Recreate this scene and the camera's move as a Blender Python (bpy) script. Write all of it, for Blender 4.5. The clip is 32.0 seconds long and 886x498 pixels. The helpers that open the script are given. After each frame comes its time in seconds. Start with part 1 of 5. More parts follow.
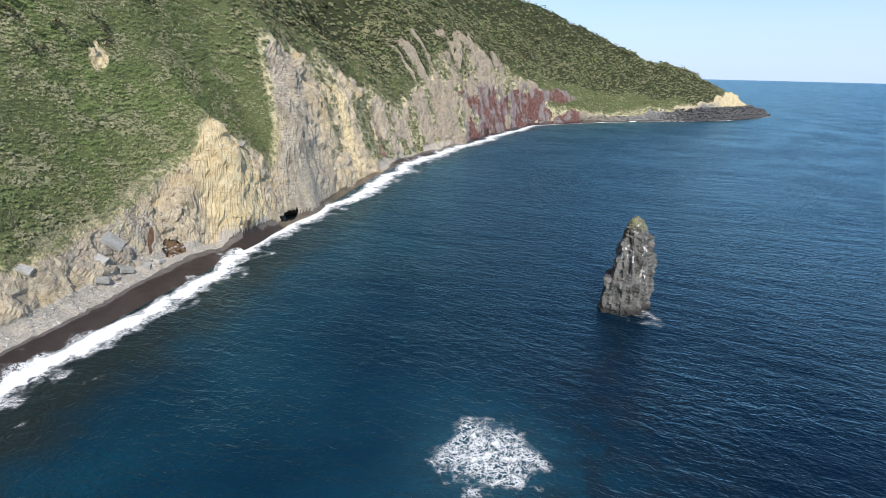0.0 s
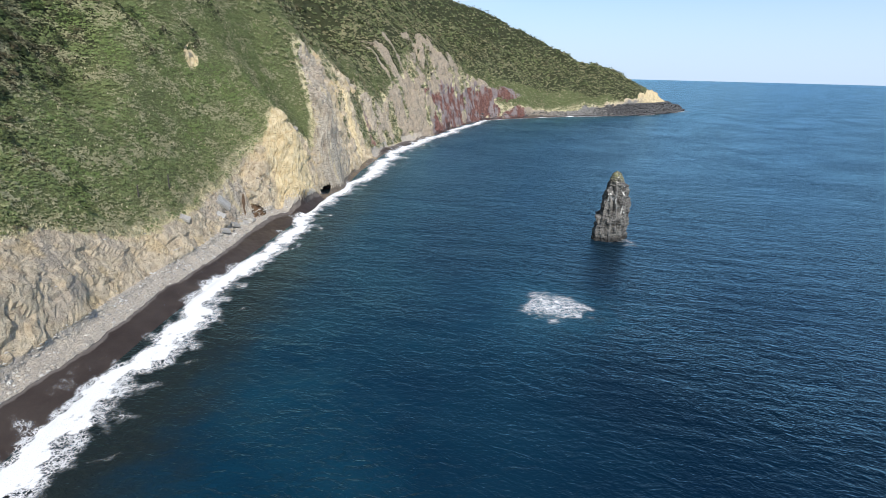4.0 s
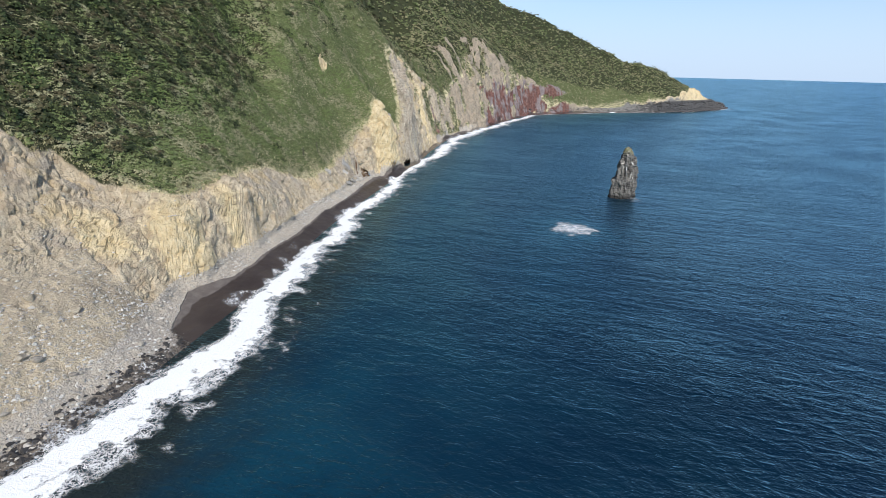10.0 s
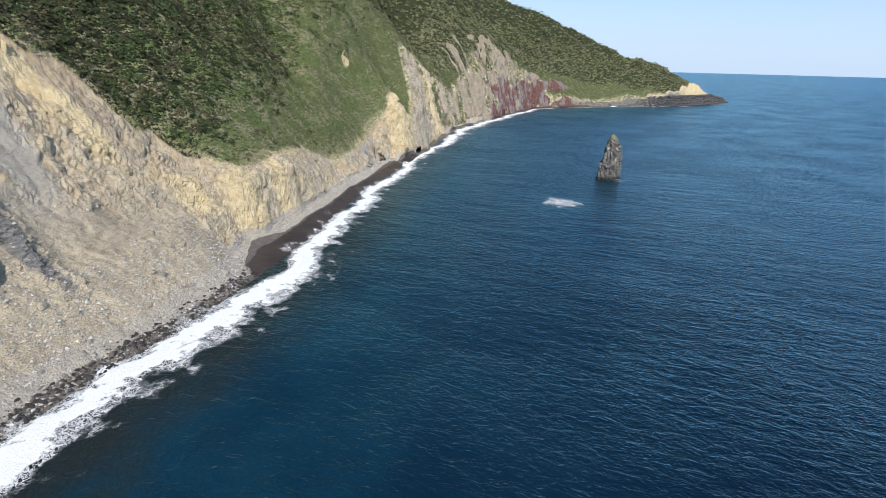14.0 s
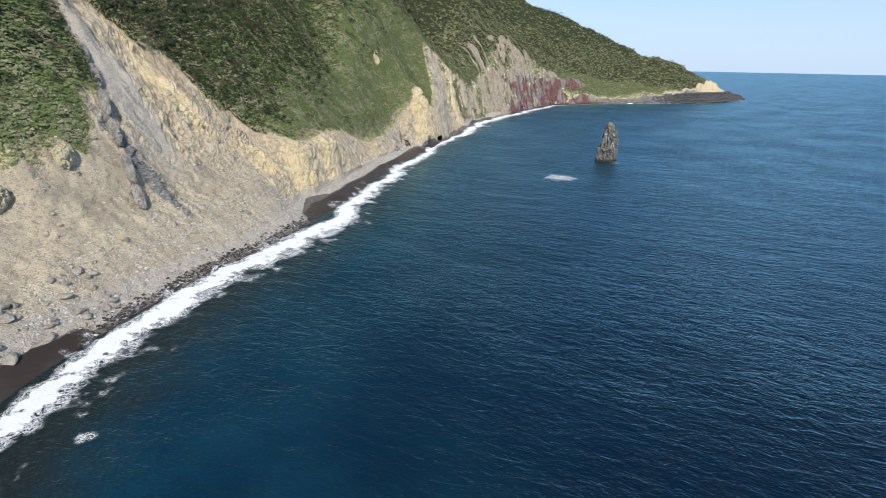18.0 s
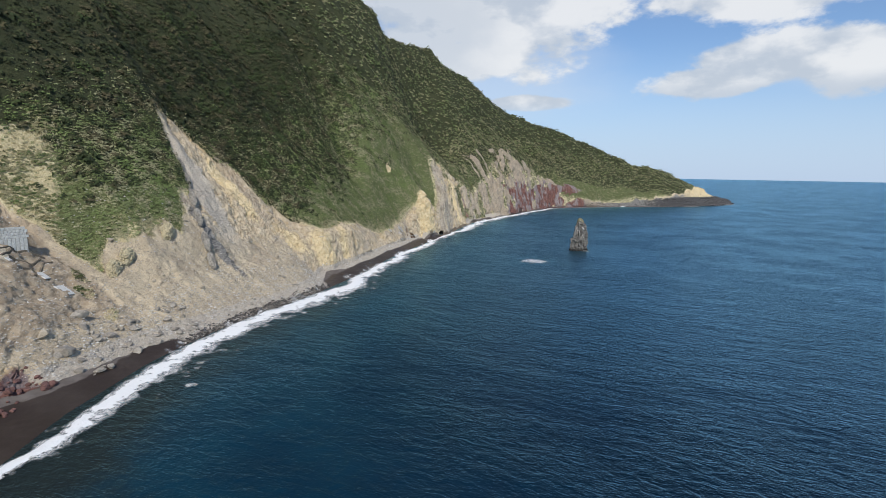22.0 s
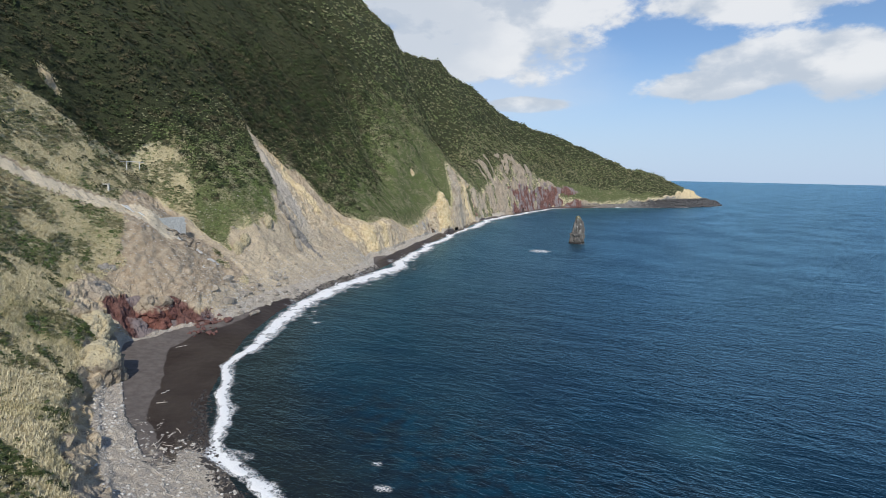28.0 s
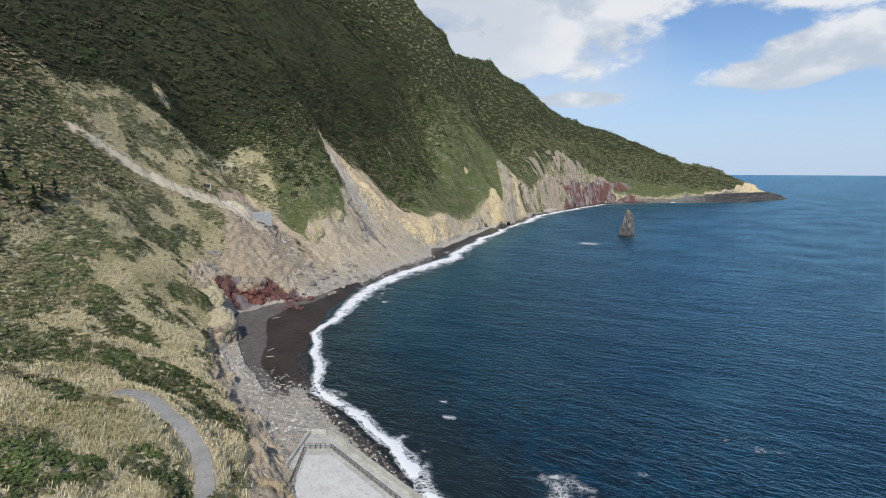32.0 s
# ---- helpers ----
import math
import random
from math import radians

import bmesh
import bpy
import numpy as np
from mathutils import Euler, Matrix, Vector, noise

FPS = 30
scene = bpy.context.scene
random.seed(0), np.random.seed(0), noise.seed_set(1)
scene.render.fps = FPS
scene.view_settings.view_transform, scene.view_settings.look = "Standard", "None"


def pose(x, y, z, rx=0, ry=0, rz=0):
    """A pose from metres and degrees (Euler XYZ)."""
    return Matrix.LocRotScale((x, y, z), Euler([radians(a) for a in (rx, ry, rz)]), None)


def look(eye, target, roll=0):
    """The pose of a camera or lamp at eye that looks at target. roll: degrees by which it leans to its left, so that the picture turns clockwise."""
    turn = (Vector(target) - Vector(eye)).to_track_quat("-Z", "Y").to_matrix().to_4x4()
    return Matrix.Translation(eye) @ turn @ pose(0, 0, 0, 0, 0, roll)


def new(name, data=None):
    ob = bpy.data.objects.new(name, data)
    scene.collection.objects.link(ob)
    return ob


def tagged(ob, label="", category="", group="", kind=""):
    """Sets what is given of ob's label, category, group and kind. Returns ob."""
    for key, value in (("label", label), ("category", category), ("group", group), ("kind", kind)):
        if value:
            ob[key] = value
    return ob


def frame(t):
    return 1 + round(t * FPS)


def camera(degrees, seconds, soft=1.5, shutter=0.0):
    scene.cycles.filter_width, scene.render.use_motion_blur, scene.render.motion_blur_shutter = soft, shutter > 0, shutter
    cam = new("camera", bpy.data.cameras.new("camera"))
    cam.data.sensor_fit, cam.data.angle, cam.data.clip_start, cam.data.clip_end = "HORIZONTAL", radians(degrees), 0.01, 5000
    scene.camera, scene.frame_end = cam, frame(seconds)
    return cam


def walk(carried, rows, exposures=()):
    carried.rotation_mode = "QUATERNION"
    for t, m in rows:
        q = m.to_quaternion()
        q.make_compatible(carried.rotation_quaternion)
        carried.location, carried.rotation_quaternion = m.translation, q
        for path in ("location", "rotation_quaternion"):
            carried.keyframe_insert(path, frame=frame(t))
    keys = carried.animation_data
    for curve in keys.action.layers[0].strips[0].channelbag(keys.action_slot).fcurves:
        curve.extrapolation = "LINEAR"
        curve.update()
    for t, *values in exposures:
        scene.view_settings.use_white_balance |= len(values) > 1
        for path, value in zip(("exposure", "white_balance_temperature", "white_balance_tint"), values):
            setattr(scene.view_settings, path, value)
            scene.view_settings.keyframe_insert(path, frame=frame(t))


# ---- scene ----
# camera ------------------------------------------------------------------
# seconds, place in metres, heading to the left of +y, pitch, roll in degrees
PATH = [
    (0, 61.87, 77.25, 71.99, -3.04, -18.86, 1.27),
    (0.5, 54.59, 69.92, 71.24, -5.54, -18.81, 1.30),
    (1, 47.30, 62.50, 70.60, -8.12, -18.70, 1.29),
    (1.5, 40.11, 55.19, 70.15, -10.05, -18.60, 1.17),
    (2, 33.12, 47.86, 69.79, -10.88, -18.63, 1.26),
    (2.5, 26.67, 40.71, 69.64, -11.26, -18.62, 1.27),
    (3, 21.10, 33.61, 69.71, -11.20, -18.67, 1.38),
    (3.5, 16.65, 26.12, 69.95, -10.96, -18.67, 1.37),
    (5.5, 3.23, -7.53, 71.01, -9.20, -18.86, 1.55),
    (6, 0.82, -16.14, 71.06, -8.75, -18.95, 1.61),
    (6.5, -1.29, -24.73, 71.31, -8.27, -19.00, 1.67),
    (7, -2.54, -31.97, 71.69, -6.97, -18.99, 1.61),
    (7.5, -3.59, -38.26, 72.06, -5.95, -18.92, 1.48),
    (8, -5.09, -44.73, 72.15, -5.83, -18.90, 1.43),
    (9, -8.60, -58.52, 72.40, -5.91, -19.04, 1.52),
    (10, -10.28, -75.13, 72.28, -5.58, -19.01, 1.38),
    (11, -11.33, -92.33, 73.02, -5.00, -19.18, 1.49),
    (12, -12.49, -105.25, 73.46, -5.02, -19.44, 1.52),
    (13, -12.44, -113.43, 73.67, -4.64, -19.52, 1.41),
    (13.5, -13.46, -117.97, 73.67, -5.01, -19.54, 1.42),
    (15.5, -17.78, -140.79, 71.67, -3.45, -19.46, 1.23),
    (16, -17.71, -148.60, 71.32, -3.25, -19.46, 1.22),
    (17, -15.91, -165.19, 70.82, -2.71, -19.45, 1.02),
    (18, -13.68, -181.75, 70.56, -2.08, -19.48, 1.04),
    (18.5, -12.54, -190.83, 70.53, -1.96, -19.37, 1.32),
    (19, -10.97, -200.25, 70.88, -1.81, -18.80, 1.21),
    (19.5, -9.32, -209.51, 71.14, -1.57, -17.61, 1.10),
    (20, -7.39, -219.39, 71.13, -1.34, -14.83, 1.16),
    (20.5, -5.49, -229.11, 70.94, -1.05, -10.62, 1.01),
    (21, -3.33, -238.93, 70.51, -0.79, -8.32, 0.91),
    (21.5, -0.86, -248.52, 70.29, -0.36, -8.29, 0.87),
    (22, 1.50, -258.18, 70.29, -0.06, -8.31, 0.90),
    (22.5, 3.02, -267.10, 70.70, -0.33, -8.31, 0.95),
    (23, 3.60, -275.02, 71.33, -1.23, -8.31, 1.05),
    (23.5, 4.05, -282.01, 71.69, -2.18, -8.32, 1.14),
    (24, 3.45, -288.48, 71.82, -2.21, -8.28, 1.19),
    (24.5, 1.67, -294.73, 71.73, -2.20, -8.23, 1.29),
    (25, -1.14, -301.16, 71.65, -2.71, -8.19, 1.38),
    (25.5, -4.75, -307.77, 71.76, -4.14, -8.18, 1.29),
    (27.5, -19.53, -334.65, 72.81, -5.09, -8.11, 1.08),
    (28, -20.90, -341.67, 72.78, -0.33, -8.17, 1.10),
    (28.5, -21.23, -349.15, 72.26, 0.76, -8.14, 0.90),
    (29, -21.70, -356.29, 71.72, 1.57, -8.14, 0.73),
    (29.5, -21.87, -362.23, 71.65, 2.72, -8.20, 0.59),
    (30, -21.80, -367.12, 71.55, 3.47, -8.24, 0.42),
    (30.5, -21.70, -370.69, 71.74, 3.79, -8.36, 0.38),
    (31, -21.45, -373.07, 71.87, 4.14, -8.44, 0.30),
    (31.5, -21.12, -374.08, 71.99, 4.62, -8.43, 0.31),
    (32, -21.31, -374.34, 71.95, 5.43, -8.41, 0.11),
]


def aimed(x, y, z, yaw, pitch, roll):
    """A camera pose from its place, heading, pitch and roll."""
    a, p = radians(yaw), radians(pitch)
    ahead = Vector((-math.sin(a) * math.cos(p), math.cos(a) * math.cos(p), math.sin(p)))
    return look((x, y, z), Vector((x, y, z)) + ahead, roll)


cam = camera(80.56, 32.0, soft=0.6)
walk(cam, [(t, aimed(x, y, z, yaw, pitch, roll)) for t, x, y, z, yaw, pitch, roll in PATH], [(0, 0.42), (5, 0.36), (12, 0.3), (19.6, 0.3), (21.6, 0.02), (32, 0.02)])

# light: afternoon sun behind the viewer, blue sky with cumulus --------------
SUN_TO = Vector((0.08, -0.98, 0.82)).normalized()
SUN_EL = math.asin(SUN_TO.z)
sun = new("sun", bpy.data.lights.new("sun", "SUN"))
sun.data.energy, sun.data.angle, sun.data.color = 3.7, radians(0.6), (1.0, 0.95, 0.87)
sun.matrix_world = look((0, 0, 300), Vector((0, 0, 300)) - SUN_TO)
world = bpy.data.worlds.new("sky")
scene.world = world
world.use_nodes = True


class Nodes:
    """Short-hand for building a node tree."""

    def __init__(self, tree):
        self.tree = tree
        tree.nodes.clear()

    def put(self, value, socket):
        if isinstance(value, bpy.types.NodeSocket):
            self.tree.links.new(value, socket)
        elif value is not None:
            if socket.type == "RGBA" and len(value) == 3:
                value = (*value, 1.0)
            socket.default_value = value

    def node(self, kind, out=0, **values):
        n = self.tree.nodes.new(kind)
        for key, v in values.items():
            self.put(v, n.inputs[key.replace("_", " ")])
        return n.outputs[out]

    def math(self, op, a, b=None, c=None, clamp=False):
        n = self.tree.nodes.new("ShaderNodeMath")
        n.operation, n.use_clamp = op, clamp
        for k, v in enumerate((a, b, c)):
            self.put(v, n.inputs[k])
        return n.outputs[0]

    def vec(self, op, a, b=None, out=0):
        n = self.tree.nodes.new("ShaderNodeVectorMath")
        n.operation = op
        self.put(a, n.inputs[0])
        self.put(b, n.inputs[1])
        return n.outputs[out]

    def mix(self, f, a, b, blend="MIX"):
        n = self.tree.nodes.new("ShaderNodeMix")
        n.data_type, n.blend_type = "RGBA", blend
        self.put(f, n.inputs[0])
        self.put(a, n.inputs[6])
        self.put(b, n.inputs[7])
        return n.outputs[2]

    def step(self, x, lo, hi, a=0.0, b=1.0):
        n = self.tree.nodes.new("ShaderNodeMapRange")
        n.interpolation_type = "SMOOTHSTEP"
        for k, v in enumerate((x, lo, hi, a, b)):
            self.put(v, n.inputs[k])
        return n.outputs[0]

    def noise(self, vector, scale, detail=4.0, rough=0.55, out=0, distort=0.0):
        n = self.tree.nodes.new("ShaderNodeTexNoise")
        self.put(vector, n.inputs["Vector"])
        n.inputs["Scale"].default_value = scale
        n.inputs["Detail"].default_value = detail
        n.inputs["Roughness"].default_value = rough
        n.inputs["Distortion"].default_value = distort
        return n.outputs[out]


def sky_nodes():
    g = Nodes(world.node_tree)
    way = g.node("ShaderNodeTexCoord", 0)
    sep = g.tree.nodes.new("ShaderNodeSeparateXYZ")
    g.put(way, sep.inputs[0])
    x, y, z = sep.outputs
    air = g.tree.nodes.new("ShaderNodeTexSky")
    air.sky_type, air.sun_disc, air.sun_elevation, air.sun_rotation = "NISHITA", False, SUN_EL, math.atan2(SUN_TO.x, SUN_TO.y)
    air.air_density, air.dust_density, air.ozone_density = 1.0, 0.4, 2.5
    sky = air.outputs[0]
    # cumulus: billows on a dome, thicker in banks, with flat bases
    comb = g.tree.nodes.new("ShaderNodeCombineXYZ")
    g.put(g.math("MULTIPLY", x, 8.0), comb.inputs[0])
    g.put(g.math("MULTIPLY", y, 8.0), comb.inputs[1])
    g.put(g.math("MULTIPLY", z, 15.0), comb.inputs[2])
    billow = g.noise(comb.outputs[0], 1.0, 7.0, 0.55)

    def bank(cx, cz, wx, wz):
        a = g.math("DIVIDE", g.math("SUBTRACT", x, cx), wx)
        b = g.math("DIVIDE", g.math("SUBTRACT", z, cz), wz)
        r = g.math("ADD", g.math("MULTIPLY", a, a), g.math("MULTIPLY", b, b))
        return g.math("POWER", 2.718, g.math("MULTIPLY", r, -1.0))

    total = bank(0.02, 0.27, 0.25, 0.12)
    for b in ((0.58, 0.175, 0.22, 0.05), (0.76, 0.17, 0.18, 0.06), (0.44, 0.155, 0.10, 0.03), (0.50, 0.285, 0.17, 0.045), (0.82, 0.25, 0.10, 0.06), (0.14, 0.128, 0.10, 0.016), (-0.6, 0.45, 0.5, 0.2)):
        total = g.math("MAXIMUM", total, bank(*b))
    thick = g.math("ADD", billow, g.math("MULTIPLY", total, 0.60))
    cover = g.math("MULTIPLY", g.step(thick, 0.72, 0.86), g.step(z, 0.07, 0.135))
    # grey undersides where the bank is thick
    lift = g.noise(g.vec("ADD", comb.outputs[0], (0.25, -0.3, 0.9)), 1.0, 5.0, 0.5)
    shade = g.math("MAXIMUM", g.step(g.math("SUBTRACT", lift, billow), -0.12, 0.16), g.step(g.math("ADD", x, g.math("MULTIPLY", billow, 0.25)), 0.30, 0.12, 0.0, 0.7))
    shade = g.math("MAXIMUM", shade, g.math("MULTIPLY", g.step(x, 0.25, 0.35), g.step(g.math("ADD", z, g.math("MULTIPLY", billow, 0.06)), 0.20, 0.165, 0.0, 0.85)))
    white = g.mix(shade, (8.5, 8.6, 8.7), (5.3, 5.9, 6.7))
    haze = g.mix(g.step(z, 0.0, 0.24, 0.88, 0.12), g.mix(1.0, sky, (0.80, 0.98, 1.18), "MULTIPLY"), (5.0, 6.3, 8.3))
    # thin veil of vapour round the banks
    veil = g.math("MULTIPLY", g.step(g.math("ADD", g.math("MAXIMUM", bank(0.08, 0.17, 0.26, 0.09), g.math("MULTIPLY", total, 0.7)), g.math("MULTIPLY", g.noise(comb.outputs[0], 0.6, 4.0, 0.6), 0.6)), 0.55, 1.25, 0.0, 0.42), g.step(z, 0.05, 0.13))
    haze = g.mix(veil, haze, (6.6, 7.2, 8.1))
    color = g.mix(g.math("MULTIPLY", cover, 0.88), haze, white)
    back = g.node("ShaderNodeBackground", Color=color, Strength=0.10)
    g.put(back, g.tree.nodes.new("ShaderNodeOutputWorld").inputs[0])


sky_nodes()

# number tools --------------------------------------------------------------
rng = np.random.default_rng(7)


def lattice(p, seed=0):
    """Smooth noise in 0..1 at the points p (N x 3)."""
    i = np.floor(p).astype(np.int64)
    f = p - i
    f = f * f * (3 - 2 * f)
    total = np.zeros(len(p))
    for c in range(8):
        o = np.array([c & 1, c >> 1 & 1, c >> 2 & 1])
        k = i + o
        h = (k[:, 0] * 374761393 + k[:, 1] * 668265263 + k[:, 2] * 2147483647 + seed * 144665) & 0xFFFFFFFF
        h = ((h ^ (h >> 13)) * 1274126177) & 0xFFFFFFFF
        h = ((h ^ (h >> 16)) * 668265263) & 0xFFFFFFFF
        w = np.where(o == 1, f, 1 - f).prod(1)
        total += w * ((h >> 8) & 0xFFFF) / 65535.0
    return total


def fbm(p, octaves=4, seed=0, gain=0.5, ridged=False):
    total, amp, norm = np.zeros(len(p)), 1.0, 0.0
    for o in range(octaves):
        n = lattice(p * 2.03**o + 17.3 * o, seed + o)
        total += amp * ((1 - np.abs(2 * n - 1)) if ridged else n)
        norm += amp
        amp *= gain
    return total / norm


def blocks(p, seed=0):
    """Broken rock: a random level for each cell of an irregular mosaic, and the distance to its middle."""
    i = np.floor(p).astype(np.int64)
    best, level = np.full(len(p), 9.0), np.zeros(len(p))
    for c in range(27):
        k = i + np.array([c % 3 - 1, c // 3 % 3 - 1, c // 9 - 1])
        h = (k[:, 0] * 374761393 + k[:, 1] * 668265263 + k[:, 2] * 1103515245 + seed * 144665) & 0xFFFFFFFF
        h = ((h ^ (h >> 13)) * 1274126177) & 0xFFFFFFFF
        h = ((h ^ (h >> 16)) * 668265263) & 0xFFFFFFFF
        h = h ^ (h >> 15)
        at = k + np.stack([(h & 255) / 255.0, (h >> 8 & 255) / 255.0, (h >> 16 & 255) / 255.0], 1)
        d = ((p - at) ** 2).sum(1)
        m = d < best
        best[m], level[m] = d[m], (h[m] >> 10 & 255) / 255.0
    return level, np.sqrt(best)


def smoothstep(a, b, x):
    t = np.clip((x - a) / (b - a), 0, 1)
    return t * t * (3 - 2 * t)


def knots(text):
    """Knots 'station:value,value ...' as rows."""
    return np.array([[float(v) for v in p.replace(":", ",").split(",")] for p in text.split()])


def along(k, s, n=1):
    return np.interp(s, k[:, 0], k[:, n])


def mesh_of(name, verts, faces, smooth=True, material=None):
    """A mesh from arrays; faces N x 3 or N x 4."""
    me = bpy.data.meshes.new(name)
    verts, faces = np.asarray(verts, np.float32), np.asarray(faces, np.int32)
    n, k = faces.shape
    me.vertices.add(len(verts))
    me.vertices.foreach_set("co", verts.ravel())
    me.loops.add(n * k)
    me.loops.foreach_set("vertex_index", faces.ravel())
    me.polygons.add(n)
    me.polygons.foreach_set("loop_start", np.arange(0, n * k, k, dtype=np.int32))
    me.polygons.foreach_set("loop_total", np.full(n, k, np.int32))
    me.polygons.foreach_set("use_smooth", np.full(n, smooth))
    me.update(calc_edges=True)
    me.validate()
    if material:
        me.materials.append(material)
    return me


def paint(me, name, rgb):
    """A colour attribute that says what lies on each vertex."""
    a = me.color_attributes.new(name, "FLOAT_COLOR", "POINT")
    full = np.ones((len(me.vertices), 4), np.float32)
    full[:, : rgb.shape[1]] = rgb
    a.data.foreach_set("color", full.ravel())


def sheet(nu, nv):
    """Quad faces of a grid of nu x nv points."""
    i = np.arange(nu * nv).reshape(nu, nv)
    return np.stack([i[:-1, :-1], i[1:, :-1], i[1:, 1:], i[:-1, 1:]], -1).reshape(-1, 4)


# plan of the coast: shoreline from the lookout in the south to the cape --------
SHORE = np.array([(-12, -300), (-37, -267), (-52, -247), (-67, -230), (-83, -208), (-94, -185), (-101, -153), (-106, -118), (-105, -75),
                  (-99, -42), (-91, -15), (-80, 12), (-69, 46), (-58, 85), (-50, 120), (-44, 155), (-36, 190), (-22, 240), (-7, 291), (2, 330),
                  (12, 358), (22, 405), (45, 487), (96, 595), (176, 755), (223, 831), (285, 868), (388, 915), (490, 943), (588, 978),
                  (690, 1050), (760, 1120)], float)


def eased(a, k):
    w = np.hanning(2 * k + 1)
    p = np.concatenate([2 * a[:1] - a[1 : k + 1][::-1], a, 2 * a[-1:] - a[-k - 1 : -1][::-1]])
    return np.convolve(p, w / w.sum(), "valid")


leg = np.r_[0, np.cumsum(np.hypot(*np.diff(SHORE, axis=0).T))]
S_ALL = np.arange(0, leg[-1], 1.0)
SX, SY = (eased(np.interp(S_ALL, leg, SHORE[:, k]), 12) for k in (0, 1))
turn = eased(np.unwrap(np.arctan2(np.gradient(SY), np.gradient(SX))) + math.pi / 2, 60)
NX, NY = np.cos(turn), np.sin(turn)

# profile inland, by station (the shore's y): distance, height
TOE = knots("-300:32,3.2 -275:27,3.2 -262:24,3.2 -247:21,3.2 -228:22,3.5 -203:24,4 -190:27,4 -178:30,4 -165:33,4.5 -150:39,5 -140:43,5.5 -134:38,5.5 -122:34,5.5 -112:20,5 -90:14,5 -55:12,5 -32:9,4 -12:7,4 "
              "20:6,4 45:8,5 62:14,4 78:19,5 95:16,5 120:15,5 150:12,5 210:11,5.5 232:13,5 250:16,5 265:13,5 280:10,4 296:7,3 312:4,2 330:2,1 "
              "360:2,1 400:3,1.5 480:6,2 540:10,3 600:5,2 755:3,1 831:8,3 890:11,5 943:18,11 980:22,15 1060:19,13 1115:15,8")
BENCH = knots("-300:44,13 -262:37,14 -247:35,15 -203:38,17 -190:37,15 -178:38,14 -165:43,17 -150:50,21 -140:53,21 -131:48,18 -118:42,18 -105:33,17 -90:26,14 -72:29,14 -55:28,13 -32:30,22 "
              "-12:30,24 8:28,20 45:34,26 62:32,24 78:30,26 95:23,27 120:20,28 150:17,18 185:18,14 210:17,16 232:22,18 250:20,18 265:18,18 "
              "280:15,26 296:13,38 312:12,34 330:12,30 360:14,62 400:18,55 480:24,48 540:26,45 600:28,55 755:20,62 831:22,50 890:22,32 943:27,26 "
              "1060:24,28 1115:19,10")
BROW = knots("-300:80,26 -262:56,26 -247:50,26 -228:62,26 -203:62,29 -178:60,34 -150:70,38 -138:68,33 -128:64,29 -116:62,29 -104:58,33 -90:50,34 -72:45,27 -55:62,34 "
              "-32:42,40 -12:46,46 8:46,42 20:48,40 45:64,60 62:62,58 78:50,40 95:50,44 120:45,46 185:45,47 210:45,48 232:42,49 250:38,43 "
              "265:35,45 280:35,56 296:32,67 312:32,64 330:32,66 360:30,92 400:40,90 480:50,85 540:55,85 600:60,100 755:55,110 831:55,90 "
              "890:50,68 943:45,52 980:38,48 1060:29,36 1115:23,12")
SLOPE = knots("-300:160,45 -262:110,40 -228:110,44 -203:100,42 -178:88,50 -150:92,66 -130:88,58 -112:86,58 -90:85,58 -72:85,60 -55:78,46 "
              "-32:90,86 -12:100,104 20:96,107 45:105,102 120:100,105 185:95,100 210:91,98 232:70,92 250:64,88 280:60,92 296:55,95 330:50,97 "
              "360:60,125 400:80,130 480:100,140 600:120,165 755:120,175 831:100,140 890:90,115 943:75,80 980:60,60 1060:28,38 1115:30,12")
RIDGE = knots("-300:350,300 -150:330,320 -60:330,330 0:330,370 200:320,385 450:300,395 560:296,400 585:262,345 610:235,303 700:225,306 "
              "744:238,318 823:215,272 846:188,211 868:172,190 903:155,164 918:132,142 941:90,96 960:78,88 975:72,78 1000:58,61 1020:42,45 "
              "1036:37,40 1047:33,24 1115:30,8")
# where the plants begin, inland
GREEN = knots("-300:40 -262:35 -247:32 -228:32 -203:33 -178:37 -160:44 -150:52 -140:62 -124:66 -118:64 -110:60 -95:66 -75:84 -62:90 -54:86 -50:46 -41:46 -30:44 -19:43 -13:38 "
              "-4:46 0:56 6:54 15:74 19:90 35:105 47:98 51:92 58:76 70:57 80:53 87:40 95:28 103:27 124:24 144:27 168:25 195:20 215:19 231:22 247:22 267:24 "
              "279:21 286:18 296:16.5 306:13 318:10 336:10 341:15 350:25 373:25 424:32 448:28 491:27 523:22 560:24 600:28 640:40 669:53 722:46 770:44 837:27 859:13 894:12 920:15 943:22 980:27 1000:29 1030:31 1060:31 1115:30")


